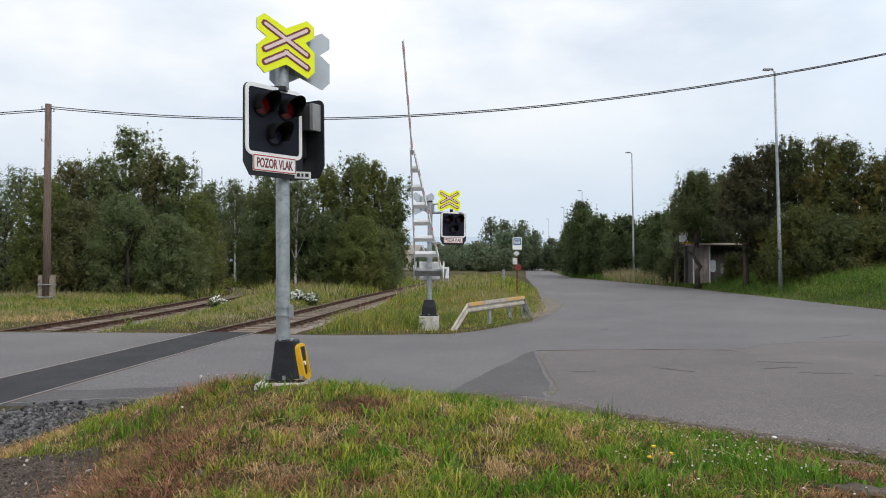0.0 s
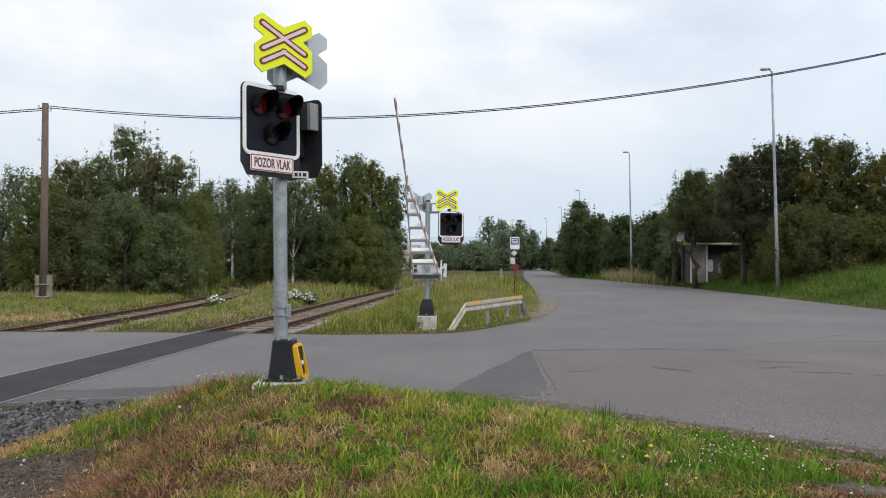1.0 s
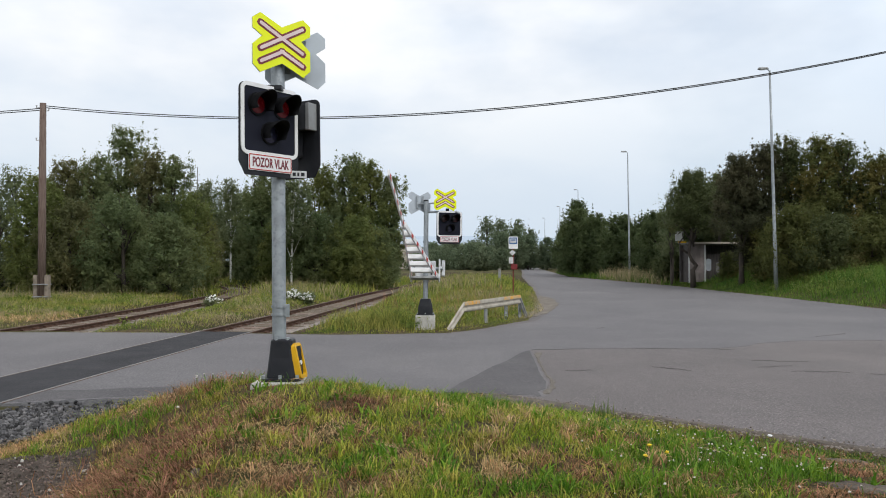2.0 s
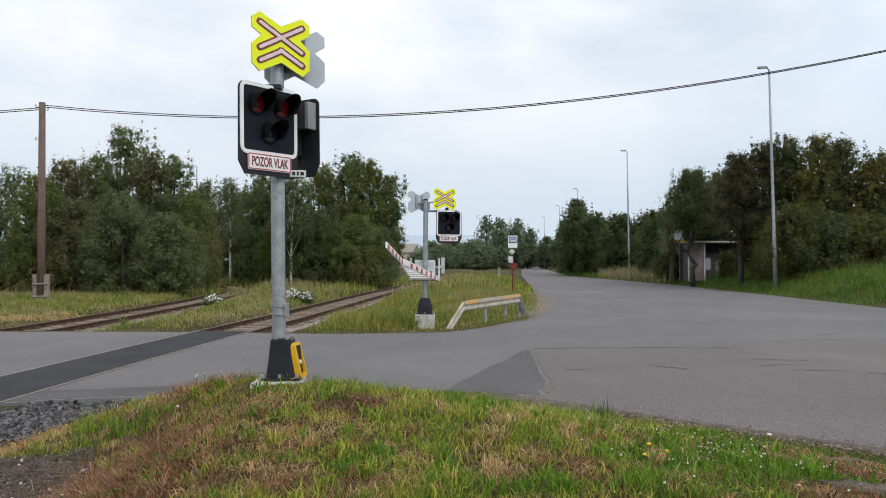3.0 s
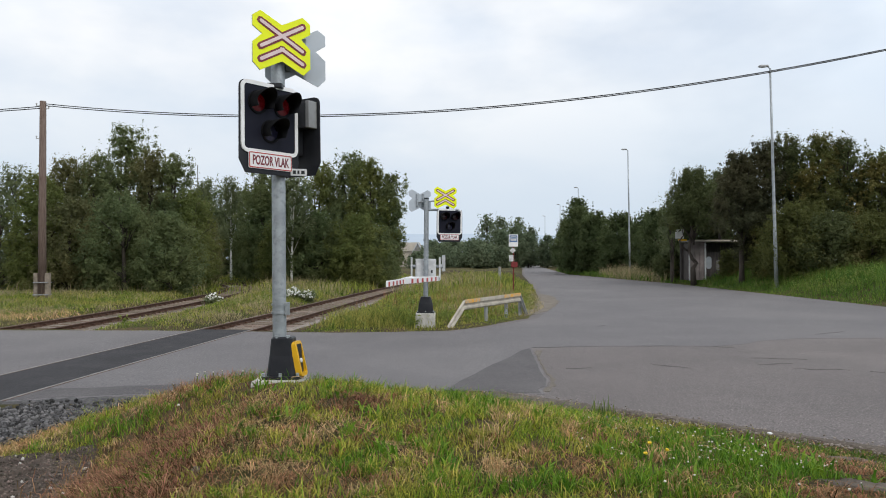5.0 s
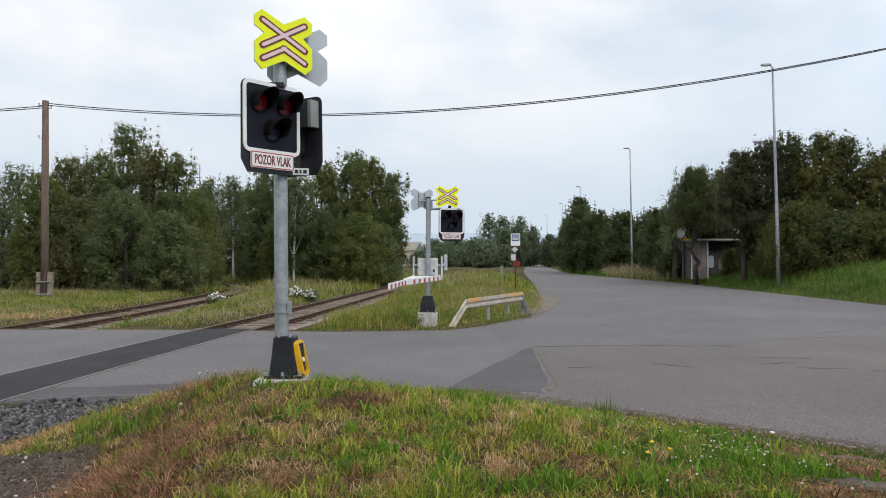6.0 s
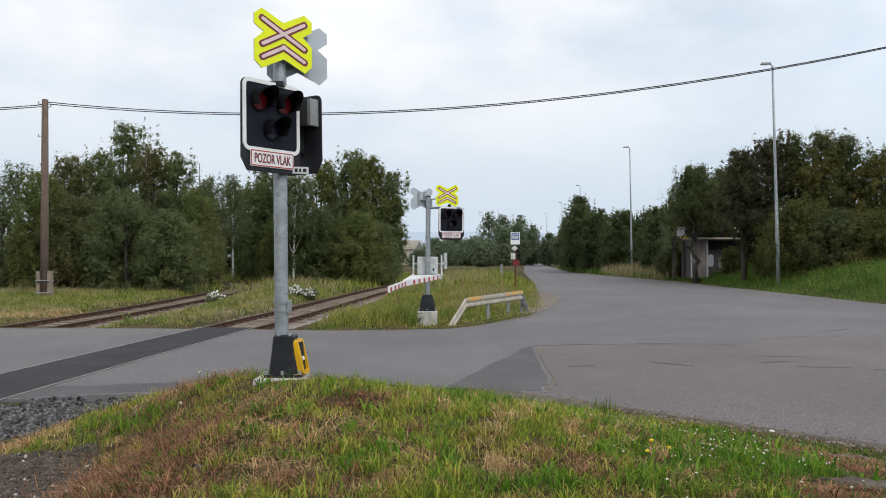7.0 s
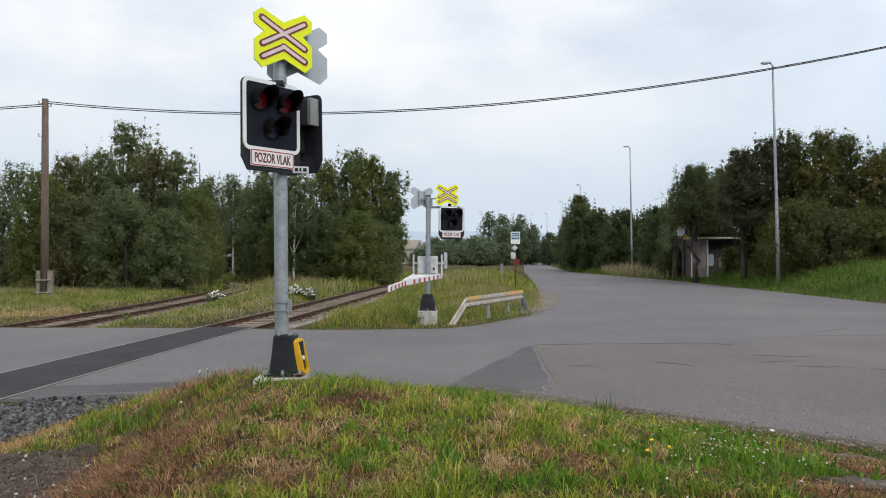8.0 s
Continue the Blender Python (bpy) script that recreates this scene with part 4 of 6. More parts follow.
# ---- guard rail, bus stop, poles and lamps ----
def guard_rail():
    g = thing("guard_rail", "short weathered steel guard rail with orange painted top", "guard rail")
    wave = [(0.0, 0.0), (0.04, 0.035), (0.04, 0.085), (0.0, 0.125), (0.0, 0.175), (0.04, 0.215), (0.04, 0.265), (0.0, 0.30)]

    def beam(a, b, za, zb, name, mat, shape, flat, parent):
        """A corrugated beam from a to b, its lower edge at za and zb."""
        va, vb = Vector((*a, 0)), Vector((*b, 0))
        d = (vb - va).normalized()
        n = Vector((d.y, -d.x, 0))
        bm = bmesh.new()
        rows = []
        for v, z in ((va, za), (vb, zb)):
            for o in (0, -0.006):
                rows.append([bm.verts.new(v + n * (u * flat + o) + Vector((0, 0, z + h))) for u, h in shape])
        for i, j in ((0, 2), (1, 3), (0, 1), (2, 3)):
            for k in range(len(shape) - 1):
                bm.faces.new((rows[i][k], rows[i][k + 1], rows[j][k + 1], rows[j][k]))
        for k in (0, len(shape) - 1):
            bm.faces.new((rows[0][k], rows[1][k], rows[3][k], rows[2][k]))
        bmesh.ops.recalc_face_normals(bm, faces=bm.faces)
        return part(name, bm, mat, parent)
    beam((0.60, 22.0), (2.62, 25.4), 0.44, 0.50, "beam", M["guard"], wave, 1.0, g)
    beam((0.10, 21.15), (0.595, 21.99), -0.26, 0.44, "end_ramp", M["guard"], wave, 1.0, g)
    beam((2.625, 25.41), (2.95, 26.1), 0.50, -0.24, "end_ramp", M["steel_dull"], wave, 1.0, g)
    top = [(-0.03, 0.305), (0.046, 0.312), (0.052, 0.262), (0.052, 0.20)]
    for (a, b, za, zb) in (((0.60, 22.0), (1.08, 22.81), 0.44, 0.454), ((1.95, 24.27), (2.62, 25.4), 0.48, 0.50)):
        beam(a, b, za, zb, "painted_edge", M["orange_paint"], top, 1.0, g)
    beam((1.085, 22.82), (1.945, 24.26), 0.454, 0.48, "top_edge", M["guard"], top, 1.0, g)
    for x, y in ((1.40, 23.45), (2.15, 24.72), (2.72, 25.75)):
        part("post", box(0.10, 0.07, 0.95, 0.008, (x - 0.06, y + 0.02, 0.15), turn=Matrix.Rotation(0.55, 4, "Z")), M["steel_dull"], g)


def bus_stop():
    x, y = 3.78, 40.0
    z = ground_z(x, y)
    b = thing("bus_stop_sign", "bus stop sign on a red post with timetable boards", "bus stop", pose(x, y, z))
    part("post", tube([(0, 0, -0.2), (0, 0, 2.80)], 0.035, 10), M["red_dark"], b, "dark red post")
    s = part("sign_board", slab(rounded(0.50, 0.66, 0.04), 0.02), M["white"], b, "", Matrix.Translation((0, -0.045, 2.98 - z)))
    part("sign_field", slab(rounded(0.42, 0.36, 0.03), 0.004), M["blue"], s, "blue field", Matrix.Translation((0, -0.006, 0.1)))
    part("bus_shape", slab(rounded(0.33, 0.24, 0.05), 0.004), M["white_dirty"], s, "pale bus symbol", Matrix.Translation((0, -0.0105, 0.1)))
    part("bus_window", slab(rounded(0.26, 0.06, 0.01), 0.003), M["blue"], s, "", Matrix.Translation((0, -0.0145, 0.14)))
    part("notice_board", slab([(0.0, 0.16), (0.17, 0.0), (0.0, -0.16), (-0.17, 0.0)], 0.01), M["white_dirty"], b, "", Matrix.Translation((-0.04, -0.05, 2.40 - z * 0.5)))
    part("notice_board", slab(rounded(0.24, 0.34, 0.01), 0.015), M["white_dirty"], b, "", Matrix.Translation((-0.12, -0.052, 1.98 - z * 0.5)))
    part("bin_box", box(0.34, 0.20, 0.30, 0.02, (0.03, -0.14, 1.62 - z * 0.4)), M["red_dark"], b, "dark red litter box")


def utility_pole():
    x, y = -19.6, 36.0
    p = thing("utility_pole", "weathered brown timber utility pole between two concrete stubs", "utility pole", pose(x, y, ground_z(x, y), 0, -0.3, 0))
    smooth(part("timber", tube([(0, 0, -0.1), (0.0, 0, 4), (0.02, 0, 9.72)], [0.19, 0.175, 0.145], 14), M["timber"], p))
    for sx in (-1, 1):
        part("concrete_stub", box(0.20, 0.24, 1.75, 0.03, (sx * 0.275, 0, 0.43)), M["stub"], p, "old concrete stub")
    for z in (0.25, 0.85):
        part("binding", box(0.72, 0.42, 0.05, 0.006, (0, 0, z)), M["steel_dull"], p)
    for z, sx in ((9.35, 1), (9.5, -1), (7.9, -1)):
        part("insulator", tube([(sx * 0.16, 0, z), (sx * 0.30, 0, z), (sx * 0.30, 0, z + 0.12)], [0.02, 0.03, 0.045], 8), M["white_dirty"], p)


def cable(name, label, z_of, a, b, r, shift):
    n = 60
    pts = [(a[0] + (b[0] - a[0]) * k / n, a[1] + (b[1] - a[1]) * k / n, z_of(k / n) + shift * (1 - 0.75 * k / n)) for k in range(n + 1)]
    c = part(name, tube(pts, r, 6), M["cable"])
    tagged(c, label, "cable")


def street_lamp(x, y, z, h, lean=0.0):
    s = thing("street_lamp", "tall slender galvanised street lamp with a flat head", "street lamp", pose(x, y, z, 0, lean, 0), "street lamps along the road")
    smooth(part("pole", tube([(0, 0, -0.5), (0, 0, h * 0.25), (0, 0, h * 0.26), (0, 0, h * 0.62), (0, 0, h)], [0.12, 0.11, 0.095, 0.08, 0.055], 12), M["steel"], s))
    part("arm", tube([(0, 0, h - 0.05), (-0.12, -0.02, h + 0.08), (-0.45, -0.06, h + 0.12)], 0.035, 8), M["steel"], s)
    hd = part("lamp_head", box(0.62, 0.26, 0.11, 0.03, (-0.42, -0.06, h + 0.13), taper=0.8), M["steel_dull"], s)
    part("lamp_glass", box(0.36, 0.2, 0.04, 0.012, (-0.46, -0.06, h + 0.06)), M["white_dirty"], hd)


def roadside():
    guard_rail()
    bus_stop()
    utility_pole()
    a, b = (-19.5, 36.0), (40.0, 27.0)
    for k, r in ((-0.02, 0.022), (-0.11, 0.022)):
        cable("overhead_cable", "black overhead cable strung across the crossing", lambda s: 14.396 * s * s - 7.51 * s + 9.60, a, b, r, k)
        cable("overhead_cable", "black overhead cable that leaves the timber pole", lambda s: 9.49 - 4.4 * s + 4.6 * s * s, a, (-62.0, 32.0), r, k)
    for x, y, h, lean in ((19.84, 44.0, 13.2, -1.3), (19.95, 79.0, 13.3, -0.8), (22.1, 121.0, 13.3, 0), (24.8, 157.0, 13.3, 0), (26.8, 195.0, 13.3, 0)):
        street_lamp(x, y, ground_z(x, y), h, lean)


roadside()


# ---- buildings ----
def shelter():
    x, y = 18.95, 57.0
    z = 0.75
    s = thing("shed", "low pale shed with flat roof half hidden by bushes", "shed", pose(x, y, z))
    for x in (0.22, 0.60, 0.98):
        part("wall_panel", box(0.37, 0.12, 2.95, 0.012, (x, 0, 1.10)), M["shed_wall"], s, "pale pinkish wall panel, toned down in colour for shade")
    part("wall", box(0.2, 1.3, 2.9, 0.01, (0.14, 0.75, 1.05)), M["shed_wood"], s)
    part("wall", box(5.2, 0.2, 2.9, 0.01, (2.4, 1.5, 1.05)), M["shed_wood"], s)
    part("wall", box(0.2, 1.3, 2.9, 0.01, (4.9, 0.75, 1.05)), M["shed_wood"], s)
    lower = part("wall", box(3.7, 0.2, 2.2, 0.01, (3.1, 0.35, 0.70)), M["shed_wood"], s)
    part("painted_ring", ring_plate([(3.45 + 0.30 * math.cos(q * 0.314), 1.35 + 0.34 * math.sin(q * 0.314)) for q in range(20)], [(3.45 + 0.23 * math.cos(q * 0.314), 1.35 + 0.27 * math.sin(q * 0.314)) for q in range(20)], 0.01), M["steel_dull"], lower, "pale sprayed ring", Matrix.Translation((0, 0.238, 0)))
    part("painted_ring", slab(rounded(0.05, 0.5, 0.02, cx=3.45, cz=1.35), 0.008), M["steel_dull"], lower, "", Matrix.Translation((0, 0.236, 0)))
    part("painted_patch", slab(rounded(0.42, 0.95, 0.18, cx=1.62, cz=0.95), 0.008), M["panel_back"], lower, "pale blue sprayed patch", Matrix.Translation((0, 0.238, 0)))
    part("painted_patch", slab(rounded(0.30, 0.8, 0.12, cx=2.35, cz=0.75), 0.008), M["roof"], lower, "", Matrix.Translation((0, 0.238, 0)))
    part("post", box(0.12, 0.12, 2.9, 0.01, (1.24, -0.05, 1.05)), M["white_dirty"], s)
    part("post", box(0.09, 0.09, 2.9, 0.01, (-0.06, -0.3, 1.05)), M["white_dirty"], s)
    part("roof", box(5.1, 2.3, 0.14, 0.02, (2.5, 0.55, 2.62)), M["roof"], s)
    part("roof_edge", box(5.1, 0.06, 0.13, 0.01, (2.5, -0.64, 2.64)), M["beige"], s, "pale worn roof edge")
    part("sign", box(0.62, 0.06, 0.70, 0.01, (-0.95, -0.7, 3.15)), M["white"], s, "white sign with yellow strip")
    part("sign_strip", box(0.62, 0.07, 0.13, 0.01, (-0.72, -0.7, 2.68)), M["amber"], s)
    part("sign_arm", tube([(-0.95, -0.66, 2.9), (-0.95, -0.4, 2.62), (-0.30, 0.1, 2.62)], 0.03, 8), M["steel_dull"], s)


def far_house():
    h = thing("house", "far pale house with a grey roof beside the line", "house", pose(-10.2, 205, -0.2))
    w = part("wall", box(9, 8, 4.4, 0.02, (0, 0, 2.2)), M["beige"], h)
    for x in (-3, -1, 1, 3):
        part("window", box(0.9, 0.1, 1.2, 0.01, (x, -4.02, 2.6)), M["glass"], w)
    part("roof", slab([(-5, 4.4), (5, 4.4), (3.5, 6.8), (-3.5, 6.8)], 9.0), M["beige"], h, "", Matrix.Translation((0, -4.5, 0)))
    g = thing("house", "far narrow grey gabled house beside the line", "house", pose(-6.9, 195, -0.2))
    w = part("wall", slab([(-1.3, 0), (1.3, 0), (1.3, 4.0), (0, 6.4), (-1.3, 4.0)], 6.0), M["plaster"], g)
    part("window", box(0.6, 0.1, 0.9, 0.01, (0, -0.03, 2.6)), M["glass"], w)
    for sx in (-1, 1):
        part("roof", box(0.16, 6.4, 3.1, 0.02, (sx * 0.72, 3.0, 5.25), turn=Matrix.Rotation(-sx * 0.50, 4, "Y")), M["panel_back"], g)


def mast():
    m = thing("lattice_mast", "thin far lattice mast standing behind the trees", "mast", pose(-30.9, 90, 0.7))
    for x in (-0.5, 0.0, 0.5):
        part("upright", tube([(x * 1.6, 0, 0), (x * 1.6, 0, 12.3 + x)], 0.06, 6), M["steel_dull"], m)
    for z in (8, 9.2, 10.4, 11.2):
        part("cross_bar", tube([(-0.95, 0, z), (0.95, 0, z)], 0.05, 6), M["steel_dull"], m)


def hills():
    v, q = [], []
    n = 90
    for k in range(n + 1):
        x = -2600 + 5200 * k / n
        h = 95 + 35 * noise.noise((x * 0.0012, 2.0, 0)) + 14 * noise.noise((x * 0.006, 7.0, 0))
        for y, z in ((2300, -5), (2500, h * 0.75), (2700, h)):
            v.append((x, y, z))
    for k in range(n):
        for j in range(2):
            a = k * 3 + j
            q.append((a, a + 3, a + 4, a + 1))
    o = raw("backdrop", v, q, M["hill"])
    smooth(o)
    tagged(o, "far wooded ridge on the horizon, coloured blue for haze", "hills", kind="structure")


def rubble_heap():
    rng = np.random.default_rng(61)
    n = 90
    x, y = -26.3 + rng.normal(0, 0.55, n), 39.5 + rng.normal(0, 0.4, n)
    z = land(x, y) + rng.uniform(0.0, 0.55, n) * np.exp(-((x + 26.3) ** 2) / 0.5)
    stones("rubble_heap", np.column_stack([x, y, z]), M["concrete"], "heap of pale rubble in the grass below the wood", (0.07, 0.2), 62)


def marker_post():
    x, y = 4.55, 60.0
    m = thing("marker_post", "short grey marker post on the grassy verge", "post", pose(x, y, ground_z(x, y)))
    part("shaft", box(0.22, 0.16, 1.15, 0.03, (0, 0, 0.45), taper=0.9), M["steel_dull"], m)
    part("cap", box(0.24, 0.18, 0.10, 0.02, (0, 0, 1.07)), M["concrete_old"], m)


rubble_heap()
marker_post()
shelter()
far_house()
mast()
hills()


# ---- trees ----
def leaf_cloud(rng, centres, radii, n, size):
    """Small pointed leaves scattered round clump centres."""
    w = radii ** 2.2
    pick = rng.choice(len(centres), n, p=w / w.sum())
    d = rng.normal(size=(n, 3))
    d /= np.linalg.norm(d, axis=1)[:, None]
    r = radii[pick] * np.minimum(np.abs(rng.normal(0.0, 0.78, n)), 1.55)
    p = centres[pick] + d * r[:, None] * np.array([0.9, 0.9, 1.15])
    face = d * 0.9 + np.array([0, 0, 0.55]) + 0.45 * rng.normal(size=(n, 3))
    a = np.cross(face, rng.normal(size=(n, 3)))
    a /= np.linalg.norm(a, axis=1)[:, None] + 1e-9
    b = np.cross(face, a)
    b /= np.linalg.norm(b, axis=1)[:, None] + 1e-9
    s = size * rng.uniform(0.6, 1.35, n)[:, None]
    v = np.stack([p - a * s * 0.5 + b * s * 0.30, p - a * s * 0.42 - b * s * 0.34, p + a * s * 0.55], 1)
    soft = d + np.array([0, 0, 0.5]) + 0.22 * rng.normal(size=(n, 3))
    soft /= np.linalg.norm(soft, axis=1)[:, None]
    return v.reshape(-1, 3), np.repeat(soft, 3, axis=0)


def leaf_mesh(name, v, soft, mat, parent=None):
    """Leaf triangles that take the soft shading of their clump."""
    ob = arrays(name, v, np.arange(len(v)).reshape(-1, 3), mat, parent)
    smooth(ob)
    ob.data.normals_split_custom_set_from_vertices(soft.tolist())
    return ob


def tree(kind, x, y, height, radius, seed, n, size, low=0.06, label="", name="tree", category="tree", fall=0.6, leaf=None, stem=None):
    rng = np.random.default_rng(seed)
    z0 = ground_z(x, y) - 0.05
    h = height - z0
    t = thing(name, label, category, pose(x, y, z0))
    bark = M["birch_bark"] if kind == "B" else M["bark"]
    lean = rng.uniform(-0.05, 0.05, 2) * h
    trunk = [(lean[0] * s ** 2, lean[1] * s ** 2, h * 0.9 * s) for s in (0, 0.1, 0.2, 0.3, 0.4, 0.5, 0.75, 1)]
    trunk = stem or trunk
    r0 = (0.016 * h + 0.03) * (0.55 if kind == "B" else 1)
    bm = tube([(a, b, c - 0.2 if i == 0 else c) for i, (a, b, c) in enumerate(trunk)], [r0 * k for k in (1.35, 1.05, 0.95, 0.85, 0.75, 0.65, 0.35, 0.12)], 8)
    k = int(150 + radius * 80)
    s = rng.uniform(low, 1.0, k) ** 0.9
    prof = np.clip(np.sin(np.pi * np.clip(s, 0.03, 0.985) ** 0.75), 0.12, 1) ** fall
    prof = np.where(s < 0.45, np.maximum(prof, 0.85), prof)
    ang = rng.uniform(0, 2 * np.pi, k)
    rad = radius * 1.15 * prof * np.sqrt(rng.uniform(0.05, 1, k))
    cen = np.stack([rad * np.cos(ang) + lean[0] * s ** 2, rad * np.sin(ang) + lean[1] * s ** 2, s * h * 0.95], -1)
    rr = rng.uniform(0.16, 0.52, k) * (0.50 + 0.26 * radius) * (1.2 - 0.6 * s)
    spires = [(lean[0] + rng.uniform(-0.75, 0.75) * radius, lean[1] + rng.uniform(-0.5, 0.5) * radius, rng.uniform(0.80, 0.97)) for _ in range(12)]
    top = np.array([[a, b, h * (q + w * 0.05)] for a, b, q in spires for w in (-1.5, -0.5, 0.5)])
    cen = np.concatenate([cen, top])
    rr = np.concatenate([rr, np.tile([0.34, 0.22, 0.12], len(spires))])
    if stem:
        tube([stem[4], (-0.95, -0.1, 2.95), (-1.12, -0.15, 3.4), (-0.8, -0.1, 3.8), (-0.9, 0.0, 4.4)], [r0 * 0.5, r0 * 0.4, r0 * 0.35, r0 * 0.25, r0 * 0.12], 6, bm)
    for i in rng.choice(k, 14, replace=False):
        c = Vector(cen[i])
        base = Vector((0, 0, c.z * rng.uniform(0.45, 0.75)))
        mid = base.lerp(c, 0.5) + Vector((0, 0, 0.12 * h * 0.3))
        tube([base, mid, c], [r0 * 0.38, r0 * 0.22, r0 * 0.06], 5, bm)
    smooth(part("trunk", bm, bark, t, "white birch trunk with limbs" if kind == "B" else ""))
    v, soft = leaf_cloud(rng, cen, rr, n, size)
    core = rng.choice(k, k // 2, replace=False)
    v2, soft2 = leaf_cloud(rng, cen[core] * np.array([0.72, 0.72, 0.93]), rr[core], n // 6, size * 2.4)
    leaf_mesh("crown", np.concatenate([v, v2]), np.concatenate([soft, soft2]), LEAF[leaf or ("R" if kind in "RH" else kind)], t)
    return t


WOOD = [(-30.1, 46, 7.6, 2.6), (-26.0, 43, 5.9, 1.8), (-26.0, 45, 8.1, 2.0), (-22.8, 42, 7.1, 1.8), (-23.8, 46, 8.7, 2.1), (-22.5, 47, 9.1, 2.2), (-21.8, 50, 11.4, 2.4), (-19.1, 48, 9.6, 1.9)]
WOOD += [(-17.4, 47, 9.1, 1.5), (-15.8, 46, 6.5, 1.7), (-21.4, 42, 5.8, 2.0), (-18.2, 42, 6.1, 2.3), (-15.2, 41, 4.8, 1.8), (-16.6, 51, 6.2, 1.3)]
WOOD_FAR = [(-23.0, 68, 8.8, 2.6), (-19.6, 71, 9.0, 2.6), (-16.0, 73, 9.2, 2.6), (-26.5, 66, 8.0, 2.5), (-13.6, 60, 9.8, 2.2), (-10.3, 60, 10.3, 2.4), (-7.8, 60, 11.1, 2.7), (-5.6, 58, 10.3, 2.1), (-4.5, 58, 9.1, 1.5), (-9.3, 54, 5.7, 2.4), (-6.3, 53, 5.3, 2.3), (-5.0, 55, 4.6, 1.5), (-12.4, 56, 5.3, 1.7), (-15.7, 62, 9.9, 1.9), (-14.4, 59, 8.2, 1.6)]
BIRCH = [(-18.0, 55, 8.3, 1.7), (-18.6, 64.5, 9.6, 1.6), (-10.9, 52.8, 8.6, 1.6)]
HEDGE = [(21.2, 72, 7.2, 2.2), (20.4, 63.5, 6.4, 1.7), (22.5, 66, 7.4, 2.2), (18.2, 106, 7.4, 2.5), (17.6, 96, 9.2, 3.1), (18.8, 92, 8.3, 2.6), (20.4, 110, 11.6, 2.9), (20.6, 85, 7.7, 2.6), (22.0, 80, 7.2, 2.2)]
CROOKED = [(0, 0, 0), (-0.08, 0, 1.35), (0.19, 0, 1.72), (-0.15, 0, 2.12), (-0.38, 0, 2.6), (-0.25, 0, 3.5), (0.0, 0, 5.2), (0.2, 0, 7.2)]
GROVE = [(18.72, 55.2, 9.2, 2.4), (22.6, 60.5, 9.6, 2.6), (20.2, 50, 9.6, 1.9), (21.8, 50, 10.4, 1.9), (23.6, 50, 10.7, 2.0), (24.3, 48, 10.5, 2.1), (26.2, 48, 10.2, 2.1), (27.2, 46, 9.0, 2.0), (29.2, 46, 8.7, 2.3), (31.4, 46, 8.1, 2.5)]
SHRUBS = [(21.6, 45, 5.7, 2.0), (23.0, 44, 4.9, 2.2), (25.0, 43, 4.6, 2.1), (27.4, 42, 4.4, 2.2), (21.4, 48.5, 4.6, 1.3), (19.9, 63, 3.9, 1.8), (25.2, 64, 5.8, 2.4), (23.4, 62.5, 5.0, 1.8), (21.5, 54.9, 2.6, 0.9), (22.9, 54.7, 2.8, 1.0)]
FAR = [(2.5, 158, 6.6, 3.4), (7.2, 160, 6.9, 3.2), (12.8, 165, 9.0, 2.8), (16.6, 172, 10.6, 3.0), (-3.0, 180, 7.0, 3.6), (20.2, 176, 8.6, 2.4), (24.2, 172, 8.0, 2.4), (0.8, 195, 8.2, 3.6), (30.5, 185, 9.0, 3.0), (11.1, 190, 14.4, 3.4), (14.1, 180, 13.0, 3.3), (18.6, 185, 13.2, 3.4), (22.0, 186, 10.5, 2.5), (26.8, 165, 9.1, 2.2), (5.3, 150, 6.0, 4.1), (-0.6, 170, 5.9, 3.9), (9.0, 152, 5.2, 3.6), (-4.8, 152, 3.7, 2.5), (11.5, 144, 4.6, 2.0)]


def plant():
    n = 0
    for k, (x, y, h, r) in enumerate(WOOD):
        # The first three take the paler birch leaf as painted haze.
        tree("L", x, y, h, r, 100 + k, int((3000 + 2900 * h * r / 2) * (0.45 if k < 3 else 1)), 0.108, label="dense dark green broadleaf tree at the edge of the wood", leaf="B" if k < 3 else "L2" if k in (3, 9) else ("L", "L3", "L")[k % 3])
    for k, (x, y, h, r) in enumerate(WOOD_FAR):
        tree("L", x, y, h, r, 200 + k, int(3000 + 2700 * h * r / 2), 0.120, label="dark green broadleaf tree beside the railway track", leaf=("D", "L2", "L", "L2", "L")[(k + 1) % 5])
    for k, (x, y, h, r) in enumerate(BIRCH):
        tree("B", x, y, h, r, 300 + k, 8000, 0.12, low=0.42, label="slender birch with pale trunk and light crown", name="birch")
    for k, (x, y, h, r) in enumerate(HEDGE):
        tree("M", x, y, h, r, 400 + k, int(2500 + 1500 * h * r / 2), 0.2, label="rounded green tree along the far road")
    for k, (x, y, h, r) in enumerate(GROVE):
        tree("R", x, y, h, r, 500 + k, int(3000 + 2700 * h * r / 2), 0.110, label="olive green tree turning brown on the bank", low=(0.50, 0.50, 0.40)[k] if k < 3 else 0.12, stem=CROOKED if k == 0 else None, leaf=("R", "R", "R2", "R2", "R", "R3", "R", "R3", "R", "R3")[k])
    for k, (x, y, h, r) in enumerate(SHRUBS):
        tree("H", x, y, h, r, 600 + k, int(3000 + 2600 * h * r / 2), 0.12, label="dense olive green shrub on the grassy bank", name="shrub", category="shrub", low=0.04, leaf=("R3", "R")[k % 2])
    tree("L", 18.9, 61.0, 7.9, 1.25, 700, 1500, 0.15, low=0.32, leaf="B", label="thin half-bare young tree beside the shed")
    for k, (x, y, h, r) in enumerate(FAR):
        tree("F", x, y, h, r, 800 + k, 4000, 0.36, label="far green tree beyond the railway line, paled for haze")


